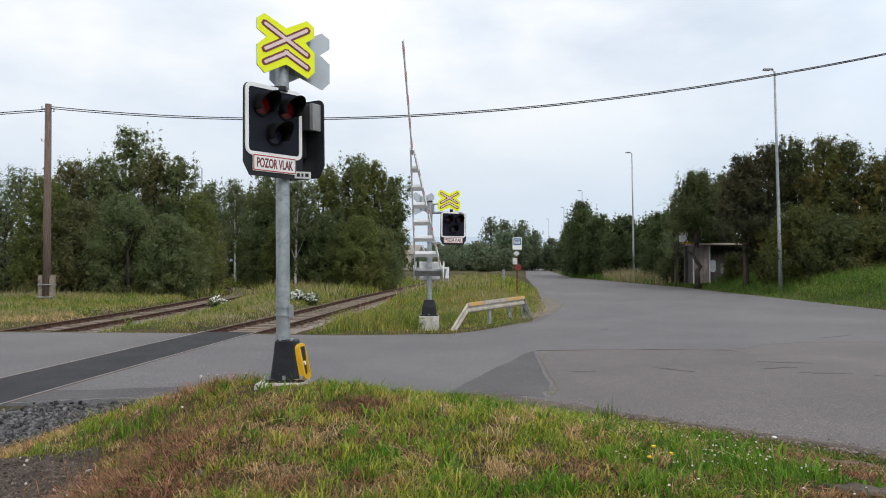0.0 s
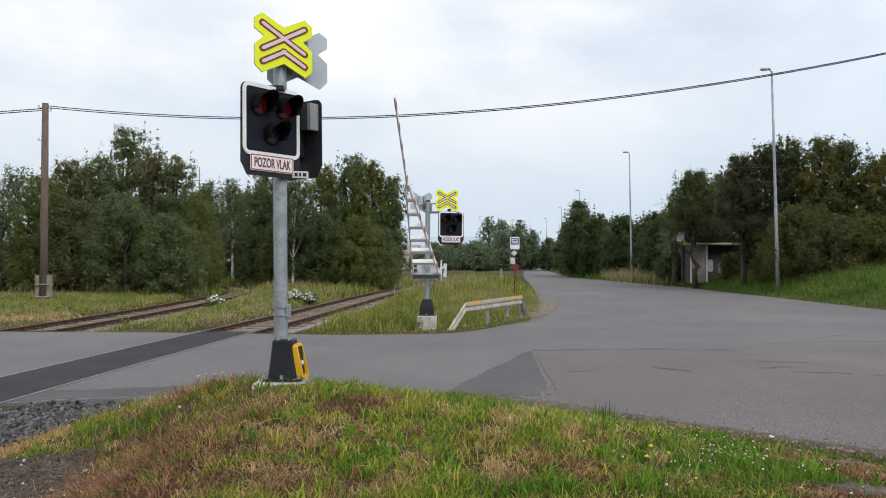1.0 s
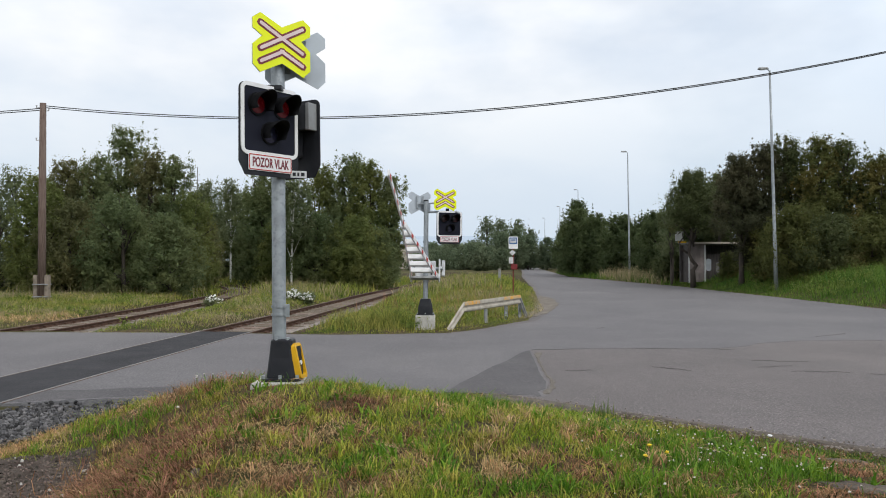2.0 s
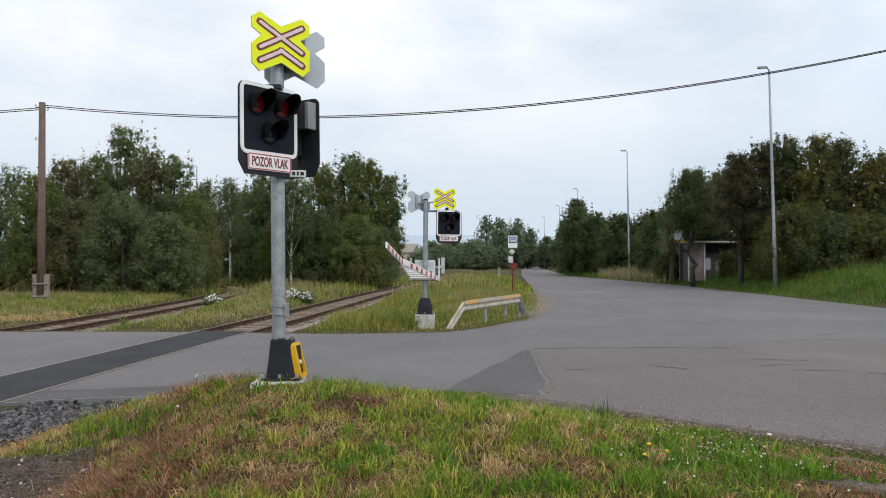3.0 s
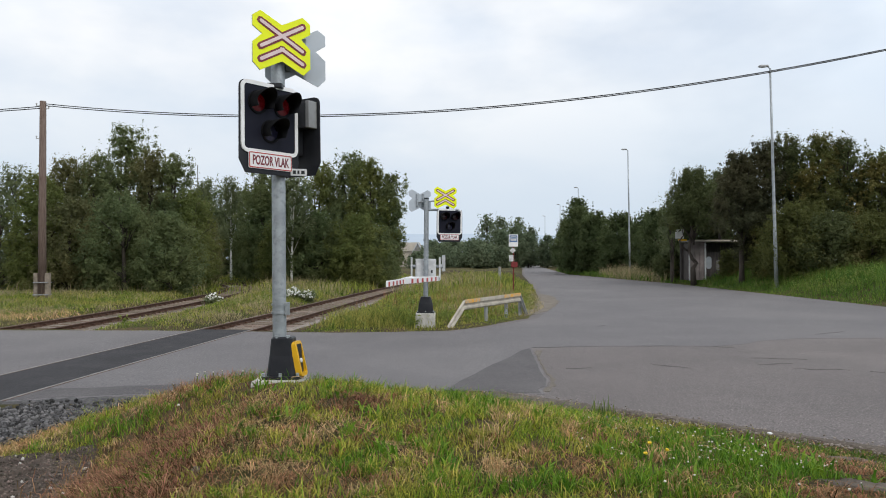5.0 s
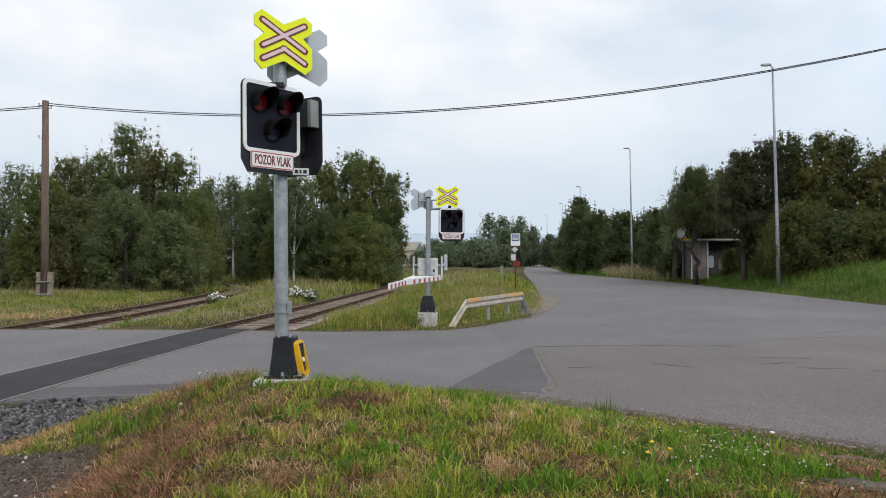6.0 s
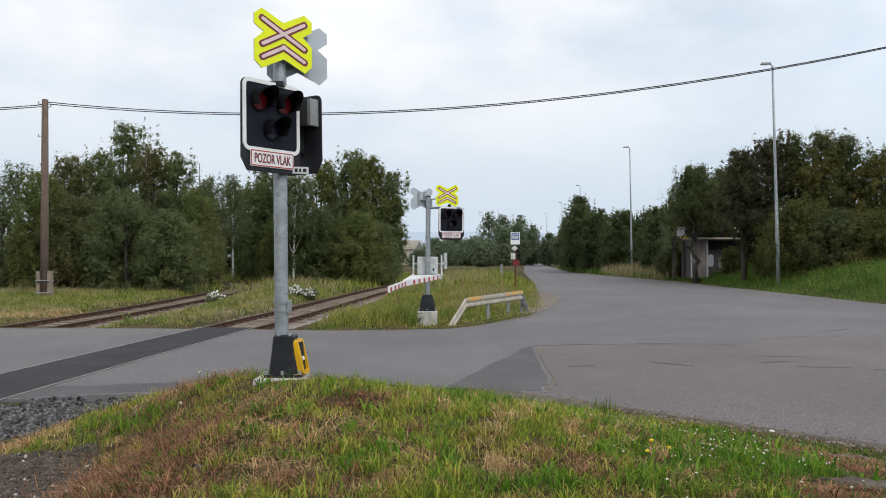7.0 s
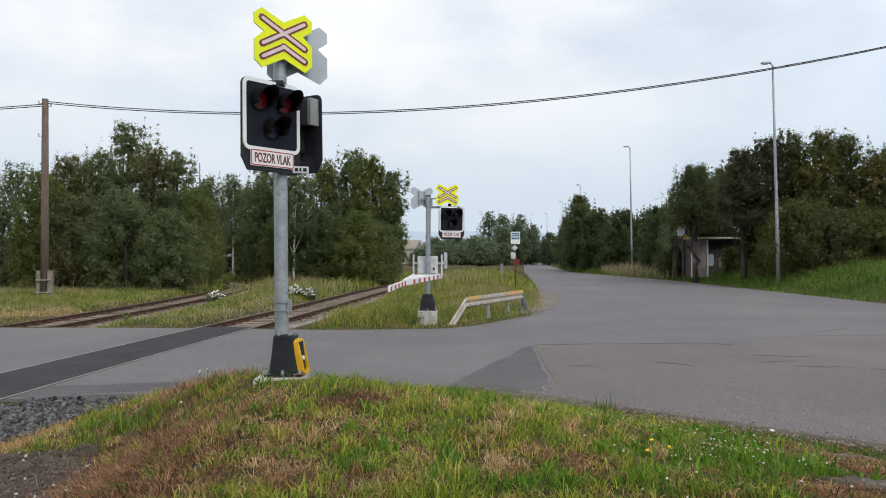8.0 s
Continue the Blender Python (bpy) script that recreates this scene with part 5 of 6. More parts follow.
plant()


# ---- grass, flowers and loose stones ----
def blades(name, xy, z, h, w, lean, mat, seed, label, category="grass"):
    """Bent three-triangle blades as one mesh."""
    rng = np.random.default_rng(seed)
    n = len(xy)
    p = np.column_stack([xy, z])
    a = rng.uniform(0, 2 * np.pi, n)
    b = rng.uniform(0, 2 * np.pi, n)
    side = np.column_stack([np.cos(a), np.sin(a), np.zeros(n)]) * (w * rng.uniform(0.7, 1.3, n))[:, None] * 0.5
    out = np.column_stack([np.cos(b), np.sin(b), np.zeros(n)]) * (h * lean * rng.uniform(0.2, 1.4, n))[:, None]
    up = np.column_stack([np.zeros(n), np.zeros(n), h * rng.uniform(0.75, 1.2, n)])
    mid = p + out * 0.35 + up * 0.6
    tip = p + out + up * np.clip(1.15 - 0.35 * lean, 0.5, 1)[:, None]
    v = np.stack([p - side, p + side, mid - side * 0.75, mid + side * 0.75, tip], 1).reshape(-1, 3)
    f = (np.array([[0, 1, 3], [0, 3, 2], [2, 3, 4]])[None] + (np.arange(n) * 5)[:, None, None]).reshape(-1, 3)
    ob = arrays(name, v, f, mat)
    return tagged(ob, label, category, kind="stuff")


BROWN_SPOTS = [(-0.79, 6.2, 0.40, 0.55), (-2.3, 5.6, 0.6, 1.0), (-1.75, 4.5, 0.55, 0.5), (-2.75, 6.5, 0.5, 0.8), (1.2, 5.56, 0.42, 0.38), (0.94, 4.54, 0.30, 0.30), (-0.75, 4.3, 0.5, 0.25), (2.75, 5.3, 0.7, 0.45), (3.2, 6.2, 0.6, 0.5), (2.3, 4.3, 0.5, 0.3)]
BARE_SPOTS = [(2.68, 4.58, 0.32, 0.15), (3.75, 6.60, 0.40, 0.22), (1.75, 8.7, 0.35, 0.30)]
FLANK_SPOTS = [(-2.35, 5.6, 0.6, 1.2), (-1.85, 4.5, 0.6, 0.6), (-2.9, 6.7, 0.45, 0.8), (-0.72, 6.15, 0.26, 0.4)]
DRY_SPOTS = [(-3.0, 8.1, 0.7, 0.4), (-4.25, 7.6, 0.5, 0.32), (-4.15, 8.25, 0.28, 0.35), (-1.28, 5.3, 0.5, 0.55), (-1.06, 4.5, 0.45, 0.3), (-0.23, 4.9, 0.32, 0.28), (-0.77, 5.4, 0.4, 0.32), (0.29, 4.6, 0.26, 0.22), (-1.7, 6.4, 0.35, 0.4), (1.35, 6.5, 0.4, 0.3)]
DEEP_SPOTS = [(-3.35, 7.75, 0.6, 0.4), (-2.8, 7.5, 0.4, 0.3), (1.0, 8.4, 0.7, 0.45), (-3.7, 7.8, 0.4, 0.35), (-1.09, 4.9, 0.14, 0.16), (1.19, 4.3, 0.35, 0.25), (1.75, 4.9, 0.9, 0.6), (0.35, 7.5, 0.6, 0.45), (0.35, 4.25, 0.5, 0.18)]


def spot(x, y, spots):
    m = np.zeros_like(x)
    for cx, cy, rx, ry in spots:
        m = np.maximum(m, 1 - ((x - cx) / rx) ** 2 - ((y - cy) / ry) ** 2)
    return m


def wobble(x, y, s, k):
    return np.array([noise.noise((a * s, b * s, k)) for a, b in zip(x, y)])


def dirt_edge(x, y):
    """Positive on the bare stony patch beside the mound."""
    top = np.interp(x, [-6, -4.2, -3.46, -2.6], [7.0, 7.15, 7.4, 7.5])
    right = np.interp(y, [3, 5.9, 7.4], [-2.2, -2.85, -3.5])
    return np.minimum(top - y, right - x)


def near_grass():
    rng = np.random.default_rng(11)
    n = 228000
    y = 3.8 + 7.3 * rng.uniform(0, 1, n) ** 1.15
    x = rng.uniform(-1, 1, n) * (0.66 * y + 0.4)
    keep = ~inside(x, y, ROAD) | (edge_distance(x, y, ROAD) < 0.07 * rng.uniform(0, 1, n))
    keep &= (x > -4.55 + 0.25 * rng.normal(size=n) * 0.5) & (dirt_edge(x, y) + 0.12 * rng.normal(size=n) < 0.05)
    keep &= spot(x, y, BARE_SPOTS) + 0.25 * rng.normal(size=n) < 0.1
    keep &= (np.abs(x + 1.64) > 0.29) | (np.abs(y - 7.4) > 0.29)
    x, y = x[keep], y[keep]
    big, fine = wobble(x, y, 0.9, 1.0), wobble(x, y, 3.3, 4.0)
    bare = wobble(x, y, 2.4, 9.0)
    clump = wobble(x, y, 7.0, 21.0)
    ed = edge_distance(x, y, ROAD)
    rnd = rng.uniform(0, 1, len(x))
    thin = (bare + 0.5 * clump > 0.22) & (rnd < 0.7) | (clump < -0.28) & (rnd < 0.65) | (ed < 0.5) & (rnd > 0.35 + ed) & (x > 0.9)
    dry = 1.1 * np.clip(spot(x, y, DRY_SPOTS), 0, 1) + 0.55 * fine + 0.3 * big + rng.normal(size=len(x)) * 0.24 - 0.15 * (x > 1.6)
    deep = 0.9 * np.clip(spot(x, y, DEEP_SPOTS), 0, 1) - 0.5 * fine + rng.normal(size=len(x)) * 0.15
    z = land(x, y) + np.array([bump(a, b) for a, b in zip(x, y)]) * S(ed / 0.6) - 0.008
    brown = np.clip(spot(x, y, BROWN_SPOTS), 0, 1) * 1.2 + 0.35 * wobble(x, y, 2.2, 14.0) + 0.3 * fine + rng.normal(size=len(x)) * 0.22
    is_dry = dry > 0.36
    is_brown = brown > 0.42
    is_flank = (np.clip(spot(x, y, FLANK_SPOTS), 0, 1) + 0.4 * fine + 0.25 * rng.normal(size=len(x)) > 0.38)
    is_brown &= ~is_flank
    is_dry &= ~is_brown & ~is_flank
    is_deep = ~is_dry & ~is_brown & ~is_flank & (deep > 0.34)
    rest = ~is_dry & ~is_brown & ~is_deep & ~is_flank
    is_clover = rest & (x > 1.15) & (y < 8.0) & (wobble(x, y, 1.4, 31.0) + 0.25 * rng.normal(size=len(x)) > -0.25 - 2.0 * (x > 2.1))
    rest &= ~is_clover
    low = np.where(x > 1.2, 0.75, 1.0)
    for name, sel, mat, h, w, lean, label in (
            ("grass", rest & ~thin, M["blade"], 0.078, 0.0062, 0.9, "short mixed green grass on the mound"),
            ("lush_grass", is_deep & ~thin, M["blade_deep"], 0.10, 0.008, 0.75, "lush green grass tufts on the mound"),
            ("dry_grass", is_dry & ~thin, M["blade_dry"], 0.060, 0.0052, 1.9, "dry straw-coloured grass on the mound"),
            ("withered_grass", is_brown & ~thin, M["blade_brown"], 0.070, 0.0055, 1.9, "withered brown grass on the mound"),
            ("clover_grass", is_clover & ~thin, M["blade_clover"], 0.052, 0.011, 1.0, "low dark clover and short grass beside the asphalt"),
            ("russet_grass", is_flank & ~thin, M["blade_russet_shade"], 0.095, 0.0055, 1.8, "dead russet grass hanging over the flank of the mound, coloured darker for shade")):
        k = np.nonzero(sel)[0]
        hh = h * rng.uniform(0.5, 1.5, len(k)) * (1 + 0.4 * big[k] + 0.9 * clump[k]) * low[k] * (0.55 + 0.45 * S(ed[k] / 0.8)) * (0.6 + 0.4 * S((np.hypot(x[k] + 1.64, y[k] - 7.2) - 0.22) / 0.45))
        blades(name, np.column_stack([x[k], y[k]]), z[k], hh, np.full(len(k), w), np.full(len(k), lean), mat, 21, label)
    # long dry stalks and weeds round the signal and on the flank of the mound
    m = 1700
    cx = np.concatenate([rng.normal(-2.55, 0.5, m // 2), rng.normal(-2.75, 0.35, m // 2)])
    cy = np.concatenate([rng.normal(7.9, 0.3, m // 2), rng.normal(5.9, 0.8, m // 2)])
    blades("tall_dry_grass", np.column_stack([cx, cy]), land(cx, cy), rng.uniform(0.07, 0.19, m), np.full(m, 0.006), rng.uniform(0.6, 1.8, m), M["blade_brown"], 22, "tall dry grass stalks along the mound's edge")
    m = 1500
    cx, cy = rng.uniform(-2.2, 1.6, m), rng.normal(8.0, 0.45, m)
    cy = np.minimum(cy, 9.4)
    blades("tall_grass", np.column_stack([cx, cy]), land(cx, cy), rng.uniform(0.08, 0.17, m), np.full(m, 0.007), rng.uniform(0.4, 1.1, m), M["blade_deep"], 23, "tall green grass along the mound's crest")
    # straw along the edge of the gravel
    m = 1500
    cy = rng.uniform(6.9, 8.3, m)
    cx = np.interp(cy, [6.9, 7.6, 8.3], [-4.75, -4.5, -4.25]) + rng.normal(0, 0.16, m)
    blades("edge_straw", np.column_stack([cx, cy]), land(cx, cy) + 0.01, rng.uniform(0.05, 0.13, m), np.full(m, 0.006), rng.uniform(0.8, 2.0, m), M["blade_dry"], 33, "pale straw along the edge of the gravel")
    # matted straw hanging over the flank
    m = 5200
    cx, cy = rng.normal(-2.25, 0.42, m), rng.normal(5.4, 0.8, m)
    k = dirt_edge(cx, cy) < 0.06
    cx, cy = cx[k], cy[k]
    blades("matted_straw", np.column_stack([cx, cy]), land(cx, cy), rng.uniform(0.08, 0.17, len(cx)), np.full(len(cx), 0.006), rng.uniform(1.2, 2.6, len(cx)), M["blade_russet_shade"], 24, "matted brown straw on the flank of the mound, coloured darker for shade")
    # tufts of longer blades that stand out of the short grass
    for name, mat, count, lo, hi, seed, label in (("grass_tufts", M["blade"], 200, 0.08, 0.15, 26, "longer green grass tufts standing out of the short grass"),
                                                  ("lush_tufts", M["blade_deep"], 150, 0.08, 0.15, 27, "dark green grass tufts in the short grass"),
                                                  ("straw_tufts", M["blade_dry"], 110, 0.07, 0.14, 28, "straw-coloured tufts in the short grass"),
                                                  ("brown_tufts", M["blade_brown"], 100, 0.06, 0.12, 29, "brown withered tufts in the short grass")):
        ty = 4.1 + 5.2 * rng.uniform(0, 1, count) ** 1.2
        tx = rng.uniform(-1, 1, count) * (0.6 * ty)
        ok = (tx > -4.2) & (tx < 1.9) & (dirt_edge(tx, ty) < -0.05) & ~inside(tx, ty, ROAD) & (edge_distance(tx, ty, ROAD) > 0.5) & (np.hypot(tx + 1.64, ty - 7.2) > 0.55)
        tx, ty = tx[ok], ty[ok]
        per = 34
        bx = np.repeat(tx, per) + rng.normal(0, 0.035, len(tx) * per)
        by = np.repeat(ty, per) + rng.normal(0, 0.035, len(tx) * per)
        hh = np.repeat(rng.uniform(lo, hi, len(tx)), per) * rng.uniform(0.6, 1.1, len(bx))
        blades(name, np.column_stack([bx, by]), land(bx, by), hh, np.full(len(bx), 0.0075), rng.uniform(0.5, 1.5, len(bx)), mat, seed, label)
    # dark seeding weeds at the asphalt edge
    m = 60
    cx, cy = rng.normal(1.85, 0.12, m), rng.normal(8.75, 0.10, m)
    blades("weed_spikes", np.column_stack([cx, cy]), land(cx, cy), rng.uniform(0.12, 0.26, m), np.full(m, 0.012), rng.uniform(0.1, 0.3, m), M["blade_clover"], 30, "dark upright seeding weeds at the asphalt edge", "weeds")
    # broad weed leaves in rosettes
    wx, wy = [], []
    for k in range(120):
        px, py = rng.uniform(-2.6, 3.2), rng.uniform(4.3, 8.2)
        c = rng.integers(5, 12)
        wx += list(px + rng.normal(0, 0.035, c))
        wy += list(py + rng.normal(0, 0.035, c))
    wx, wy = np.array(wx), np.array(wy)
    blades("broad_weeds", np.column_stack([wx, wy]), land(wx, wy), rng.uniform(0.06, 0.14, len(wx)), np.full(len(wx), 0.024), rng.uniform(0.5, 1.3, len(wx)), M["blade_deep"], 25, "broad-leaved green weeds scattered in the grass", "weeds")
    # fallen stems
    bm = bmesh.new()
    for k in range(24):
        a = rng.uniform(0, 6.28)
        px, py = rng.uniform(-3.0, 2.4), rng.uniform(4.4, 8.0)
        ln = rng.uniform(0.1, 0.32)
        qx, qy = px + math.cos(a) * ln, py + math.sin(a) * ln
        tube([(px, py, ground_z(px, py) + 0.05), ((px + qx) / 2, (py + qy) / 2, (ground_z(px, py) + ground_z(qx, qy)) / 2 + 0.062), (qx, qy, ground_z(qx, qy) + 0.05)], 0.0022, 4, bm)
    tagged(part("dry_stems", bm, M["blade_dry"]), "fallen pale dry stems lying in the grass", "stems", kind="stuff")


def scatter(n, x0, x1, y0, y1, seed):
    rng = np.random.default_rng(seed)
    y = rng.uniform(y0, y1, n)
    x = rng.uniform(x0, x1, n)
    keep = ~inside(x, y, ROAD) & (np.abs(x) < 0.64 * y + 2)
    return x[keep], y[keep], rng


def meadow():
    x, y, rng = scatter(125000, -24, 5.2, 19.6, 44, 31)
    gap = track_gap(x, y)
    side = np.abs(x - np.interp(y, [p[1] for p in TRACK_SIDE], [p[0] for p in TRACK_SIDE]))
    keep = (gap > 1.35) | ((side < 1.4) & (rng.uniform(0, 1, len(x)) < 0.62) & (np.abs(side - 0.75) > 0.14))
    main_x = np.interp(y, [p[1] for p in TRACK_MAIN], [p[0] for p in TRACK_MAIN])
    keep &= ~((x > main_x) & (x - main_x < 2.15 + 0.35 * wobble(x, y, 1.3, 6.0)) & (y < 36) & (rng.uniform(0, 1, len(x)) < 0.93))
    x, y, gap = x[keep], y[keep], gap[keep]
    big = wobble(x, y, 0.22, 3.0)
    fine = wobble(x, y, 1.1, 7.0)
    z = land(x, y) - 0.02
    ed = edge_distance(x, y, ROAD)
    tall = np.clip(0.12 + 0.16 * S((y - 27) / 12) + 0.16 * big + 0.1 * fine, 0.05, 0.6) * (0.25 + 0.75 * S(ed / 1.2)) * (0.35 + 0.65 * S((gap - 1.3) / 0.9))
    tall = np.where((x > -5.0) & (x < 3.2) & (y < 30), tall * 1.15 + 0.02, tall)
    dry = big * 0.9 + fine * 0.6 + rng.normal(size=len(x)) * 0.22 - 0.12 - 0.22 * (x > -4) + 0.30 * ((x < -12.5) & (y < 26))
    for name, sel, mat, label, w in (("meadow_grass", dry < 0.10, M["blade_meadow"], "uncut green grass beside the railway track", 0.016),
                                     ("dry_meadow_grass", dry >= 0.10, M["straw_pale"], "dry yellowish grass beside the railway track", 0.013)):
        k = np.nonzero(sel)[0]
        blades(name, np.column_stack([x[k], y[k]]), z[k], tall[k] * rng.uniform(0.6, 1.4, len(k)), w * (0.6 + y[k] / 50), np.full(len(k), 0.7), mat, 32, label)
    x, y, rng = scatter(26000, -30, 6.5, 42, 75, 33)
    k = (track_gap(x, y) > 1.4) | ((x < -9) & (rng.uniform(0, 1, len(x)) < 0.18))
    x, y = x[k], y[k]
    blades("far_meadow_grass", np.column_stack([x, y]), land(x, y) - 0.03, rng.uniform(0.25, 0.75, len(x)) * (0.4 + 0.6 * S(edge_distance(x, y, ROAD) / 1.5)), np.full(len(x), 0.045), np.full(len(x), 0.6), M["blade_meadow"], 34,
           "tall meadow grass below the wood and along the track")
    x, y, rng = scatter(9000, -21, -13.2, 20.9, 27.5, 45)
    k = wobble(x, y, 0.5, 8.0) > -0.15
    x, y = x[k], y[k]
    blades("dry_roadside_grass", np.column_stack([x, y]), land(x, y) - 0.01, rng.uniform(0.08, 0.22, len(x)), np.full(len(x), 0.014), np.full(len(x), 1.2), M["blade_dry"], 46, "dry orange-brown grass beside the side road")
    x, y, rng = scatter(9000, -30, 1.0, 40, 62, 41)
    k = (track_gap(x, y) > 1.5) & (wobble(x, y, 0.25, 2.0) > -0.05)
    x, y = x[k], y[k]
    blades("far_dry_grass", np.column_stack([x, y]), land(x, y) - 0.03, rng.uniform(0.4, 1.0, len(x)), np.full(len(x), 0.03), np.full(len(x), 0.5), M["straw_pale"], 42, "tall dry seeding grass below the wood")
    x, y, rng = scatter(420, 0.0, 3.4, 42, 66, 35)
    blades("pale_reed_grass", np.column_stack([x, y]), land(x, y), rng.uniform(0.5, 1.0, len(x)), np.full(len(x), 0.03), np.full(len(x), 0.5), M["straw_pale"], 36, "pale tall seeding grass on the verge")
    x, y, rng = scatter(60000, 18.2, 36, 26, 62, 37)
    ed = edge_distance(x, y, ROAD)
    blades("bank_grass", np.column_stack([x, y]), land(x, y) - 0.03, rng.uniform(0.22, 0.6, len(x)) * (0.25 + 0.75 * S(ed / 1.6) + 0.5 * S((x - 20.2) / 1.5)) * (1 + 0.7 * wobble(x, y, 0.7, 5.0)), np.full(len(x), 0.026), np.full(len(x), 0.7), M["blade_bank"], 38, "bright green tall grass on the roadside bank")
    x, y, rng = scatter(1000, -4.5, 3.6, 23.5, 44, 63)
    k = (track_gap(x, y) > 2.2) & (wobble(x, y, 0.6, 12.0) > -0.1) & (edge_distance(x, y, ROAD) > 0.8)
    x, y = x[k], y[k]
    blades("seeding_stalks", np.column_stack([x, y]), land(x, y), rng.uniform(0.35, 0.75, len(x)), np.full(len(x), 0.013), np.full(len(x), 0.35), M["blade_brown"], 64, "brown seeding stalks standing in the uncut grass")
    x, y, rng = scatter(9000, 2.2, 6.5, 25.5, 52, 57)
    ed = edge_distance(x, y, ROAD)
    k = ed < 0.75 - 0.5 * rng.uniform(0, 1, len(x))
    x, y = x[k], y[k]
    blades("dry_verge_grass", np.column_stack([x, y]), land(x, y) - 0.01, rng.uniform(0.05, 0.22, len(x)), np.full(len(x), 0.018), np.full(len(x), 1.3), M["straw_pale"], 58, "low dry brown grass along the asphalt edge")
    rng = np.random.default_rng(59)
    x, y = rng.normal(-2.2, 0.8, 3800), rng.normal(22.7, 0.9, 3800)
    k = ~inside(x, y, ROAD) & (track_gap(x, y) > 2.4) & (edge_distance(x, y, ROAD) > 0.25)
    x, y = x[k], y[k]
    blades("lush_verge_grass", np.column_stack([x, y]), land(x, y) - 0.01, rng.uniform(0.15, 0.55, len(x)) * (1 + 0.5 * wobble(x, y, 1.5, 3.0)), np.full(len(x), 0.018), np.full(len(x), 0.6), M["blade_meadow"], 60, "lush tall grass clump beside the crossing signal")
    x, y, rng = scatter(1500, 17.4, 20.6, 62, 84, 47)
    blades("pale_verge_grass", np.column_stack([x, y]), land(x, y), rng.uniform(0.6, 1.5, len(x)), np.full(len(x), 0.04), np.full(len(x), 0.6), M["straw_pale"], 48, "pale tall seeding grass below the roadside trees")
    x, y, rng = scatter(12000, 15, 30, 60, 125, 39)
    blades("far_verge_grass", np.column_stack([x, y]), land(x, y) - 0.03, rng.uniform(0.3, 0.8, len(x)), np.full(len(x), 0.07), np.full(len(x), 0.6), M["blade_bank"], 40, "green grass verge along the far road")


def weed_clumps():
    """Leafy weeds in clumps through the meadow and along the bank."""
    rng = np.random.default_rng(71)
    cx = np.concatenate([rng.uniform(-22, 4, 420), rng.normal(-2.0, 1.4, 60), rng.uniform(19.5, 33, 380)])
    cy = np.concatenate([rng.uniform(20.6, 44, 420), rng.uniform(20.8, 26, 60), rng.uniform(36, 46, 380)])
    keep = ~inside(cx, cy, ROAD) & (edge_distance(cx, cy, ROAD) > 0.5) & (track_gap(cx, cy) > 2.3)
    cx, cy = cx[keep], cy[keep]
    r = rng.uniform(0.10, 0.30, len(cx)) * np.where(cx > 15, 1.5, 1.0)
    cen = np.column_stack([cx, cy, land(cx, cy) + r * 0.7])
    v, soft = leaf_cloud(rng, cen, r, 44000, 0.075)
    w = leaf_mesh("meadow_weeds", v, soft, LEAF["W"])
    tagged(w, "leafy green weeds growing in clumps in the meadow", "weeds", kind="stuff")


weed_clumps()


def flower_head(bm, x, y, z, r):
    m = Matrix.Translation((x, y, z)) @ Matrix.Diagonal((r, r, r * 0.8, 1))
    bmesh.ops.create_icosphere(bm, subdivisions=1, radius=1, matrix=m)


def flower(x, y, h, r, mat, name, label):
    z = ground_z(x, y)
    f = thing(name, label, "flower", pose(x, y, z), name + "s in the grass")
    part("stem", tube([(0, 0, -0.02), (0.01, 0, h * 0.6), (0.0, 0.0, h)], 0.0025, 4), M["blade_deep"], f)
    bm = bmesh.new()
    flower_head(bm, 0, 0, h, r)
    rr = random.Random(int(x * 977) + int(y * 331))
    for v in bm.verts:
        v.co += Vector((rr.uniform(-1, 1), rr.uniform(-1, 1), rr.uniform(-1, 1))) * r * 0.22
    part("flower_head", bm, mat, f)


def flowers():
    rnd = random.Random(44)
    for k in range(95):
        flower(rnd.gauss(1.85, 0.42), rnd.gauss(4.95, 0.50), rnd.uniform(0.07, 0.12), rnd.uniform(0.004, 0.0085), M["flower_white"], "clover", "white clover head in the short grass")
    for k in range(14):
        flower(rnd.gauss(-2.3, 0.35), rnd.gauss(7.9, 0.25), rnd.uniform(0.08, 0.17), rnd.uniform(0.009, 0.016), M["flower_white"], "daisy", "small white weed flower by the signal")
    for x, y in ((1.24, 4.55), (1.40, 4.64), (1.33, 4.78)):
        flower(x, y, 0.13, 0.014, M["flower_yellow"], "dandelion", "yellow dandelion in the grass")
    for cx, cy, n, r in ((-7.3, 36, 110, 0.45), (-6.55, 35.5, 70, 0.3), (-10.6, 34.0, 40, 0.4)):
        b = thing("flowering_bush", "low wild bush with dense white flowers", "bush", pose(cx, cy, ground_z(cx, cy)))
        bm = bmesh.new()
        for k in range(n):
            a, d = rnd.uniform(0, 6.28), r * math.sqrt(rnd.random())
            flower_head(bm, d * math.cos(a), d * math.sin(a), rnd.uniform(0.3, 0.68) * (1 - 0.4 * d / r), rnd.uniform(0.03, 0.06))
        tagged(part("blossom", bm, M["blossom"], b), kind="stuff")
        rng = np.random.default_rng(n)
        v, soft = leaf_cloud(rng, np.column_stack([rng.normal(0, r * 0.6, 12), rng.normal(0, r * 0.6, 12), rng.uniform(0.1, 0.45, 12)]), np.full(12, 0.25), 900, 0.09)
        leaf_mesh("leaves", v, soft, LEAF["B"], b)


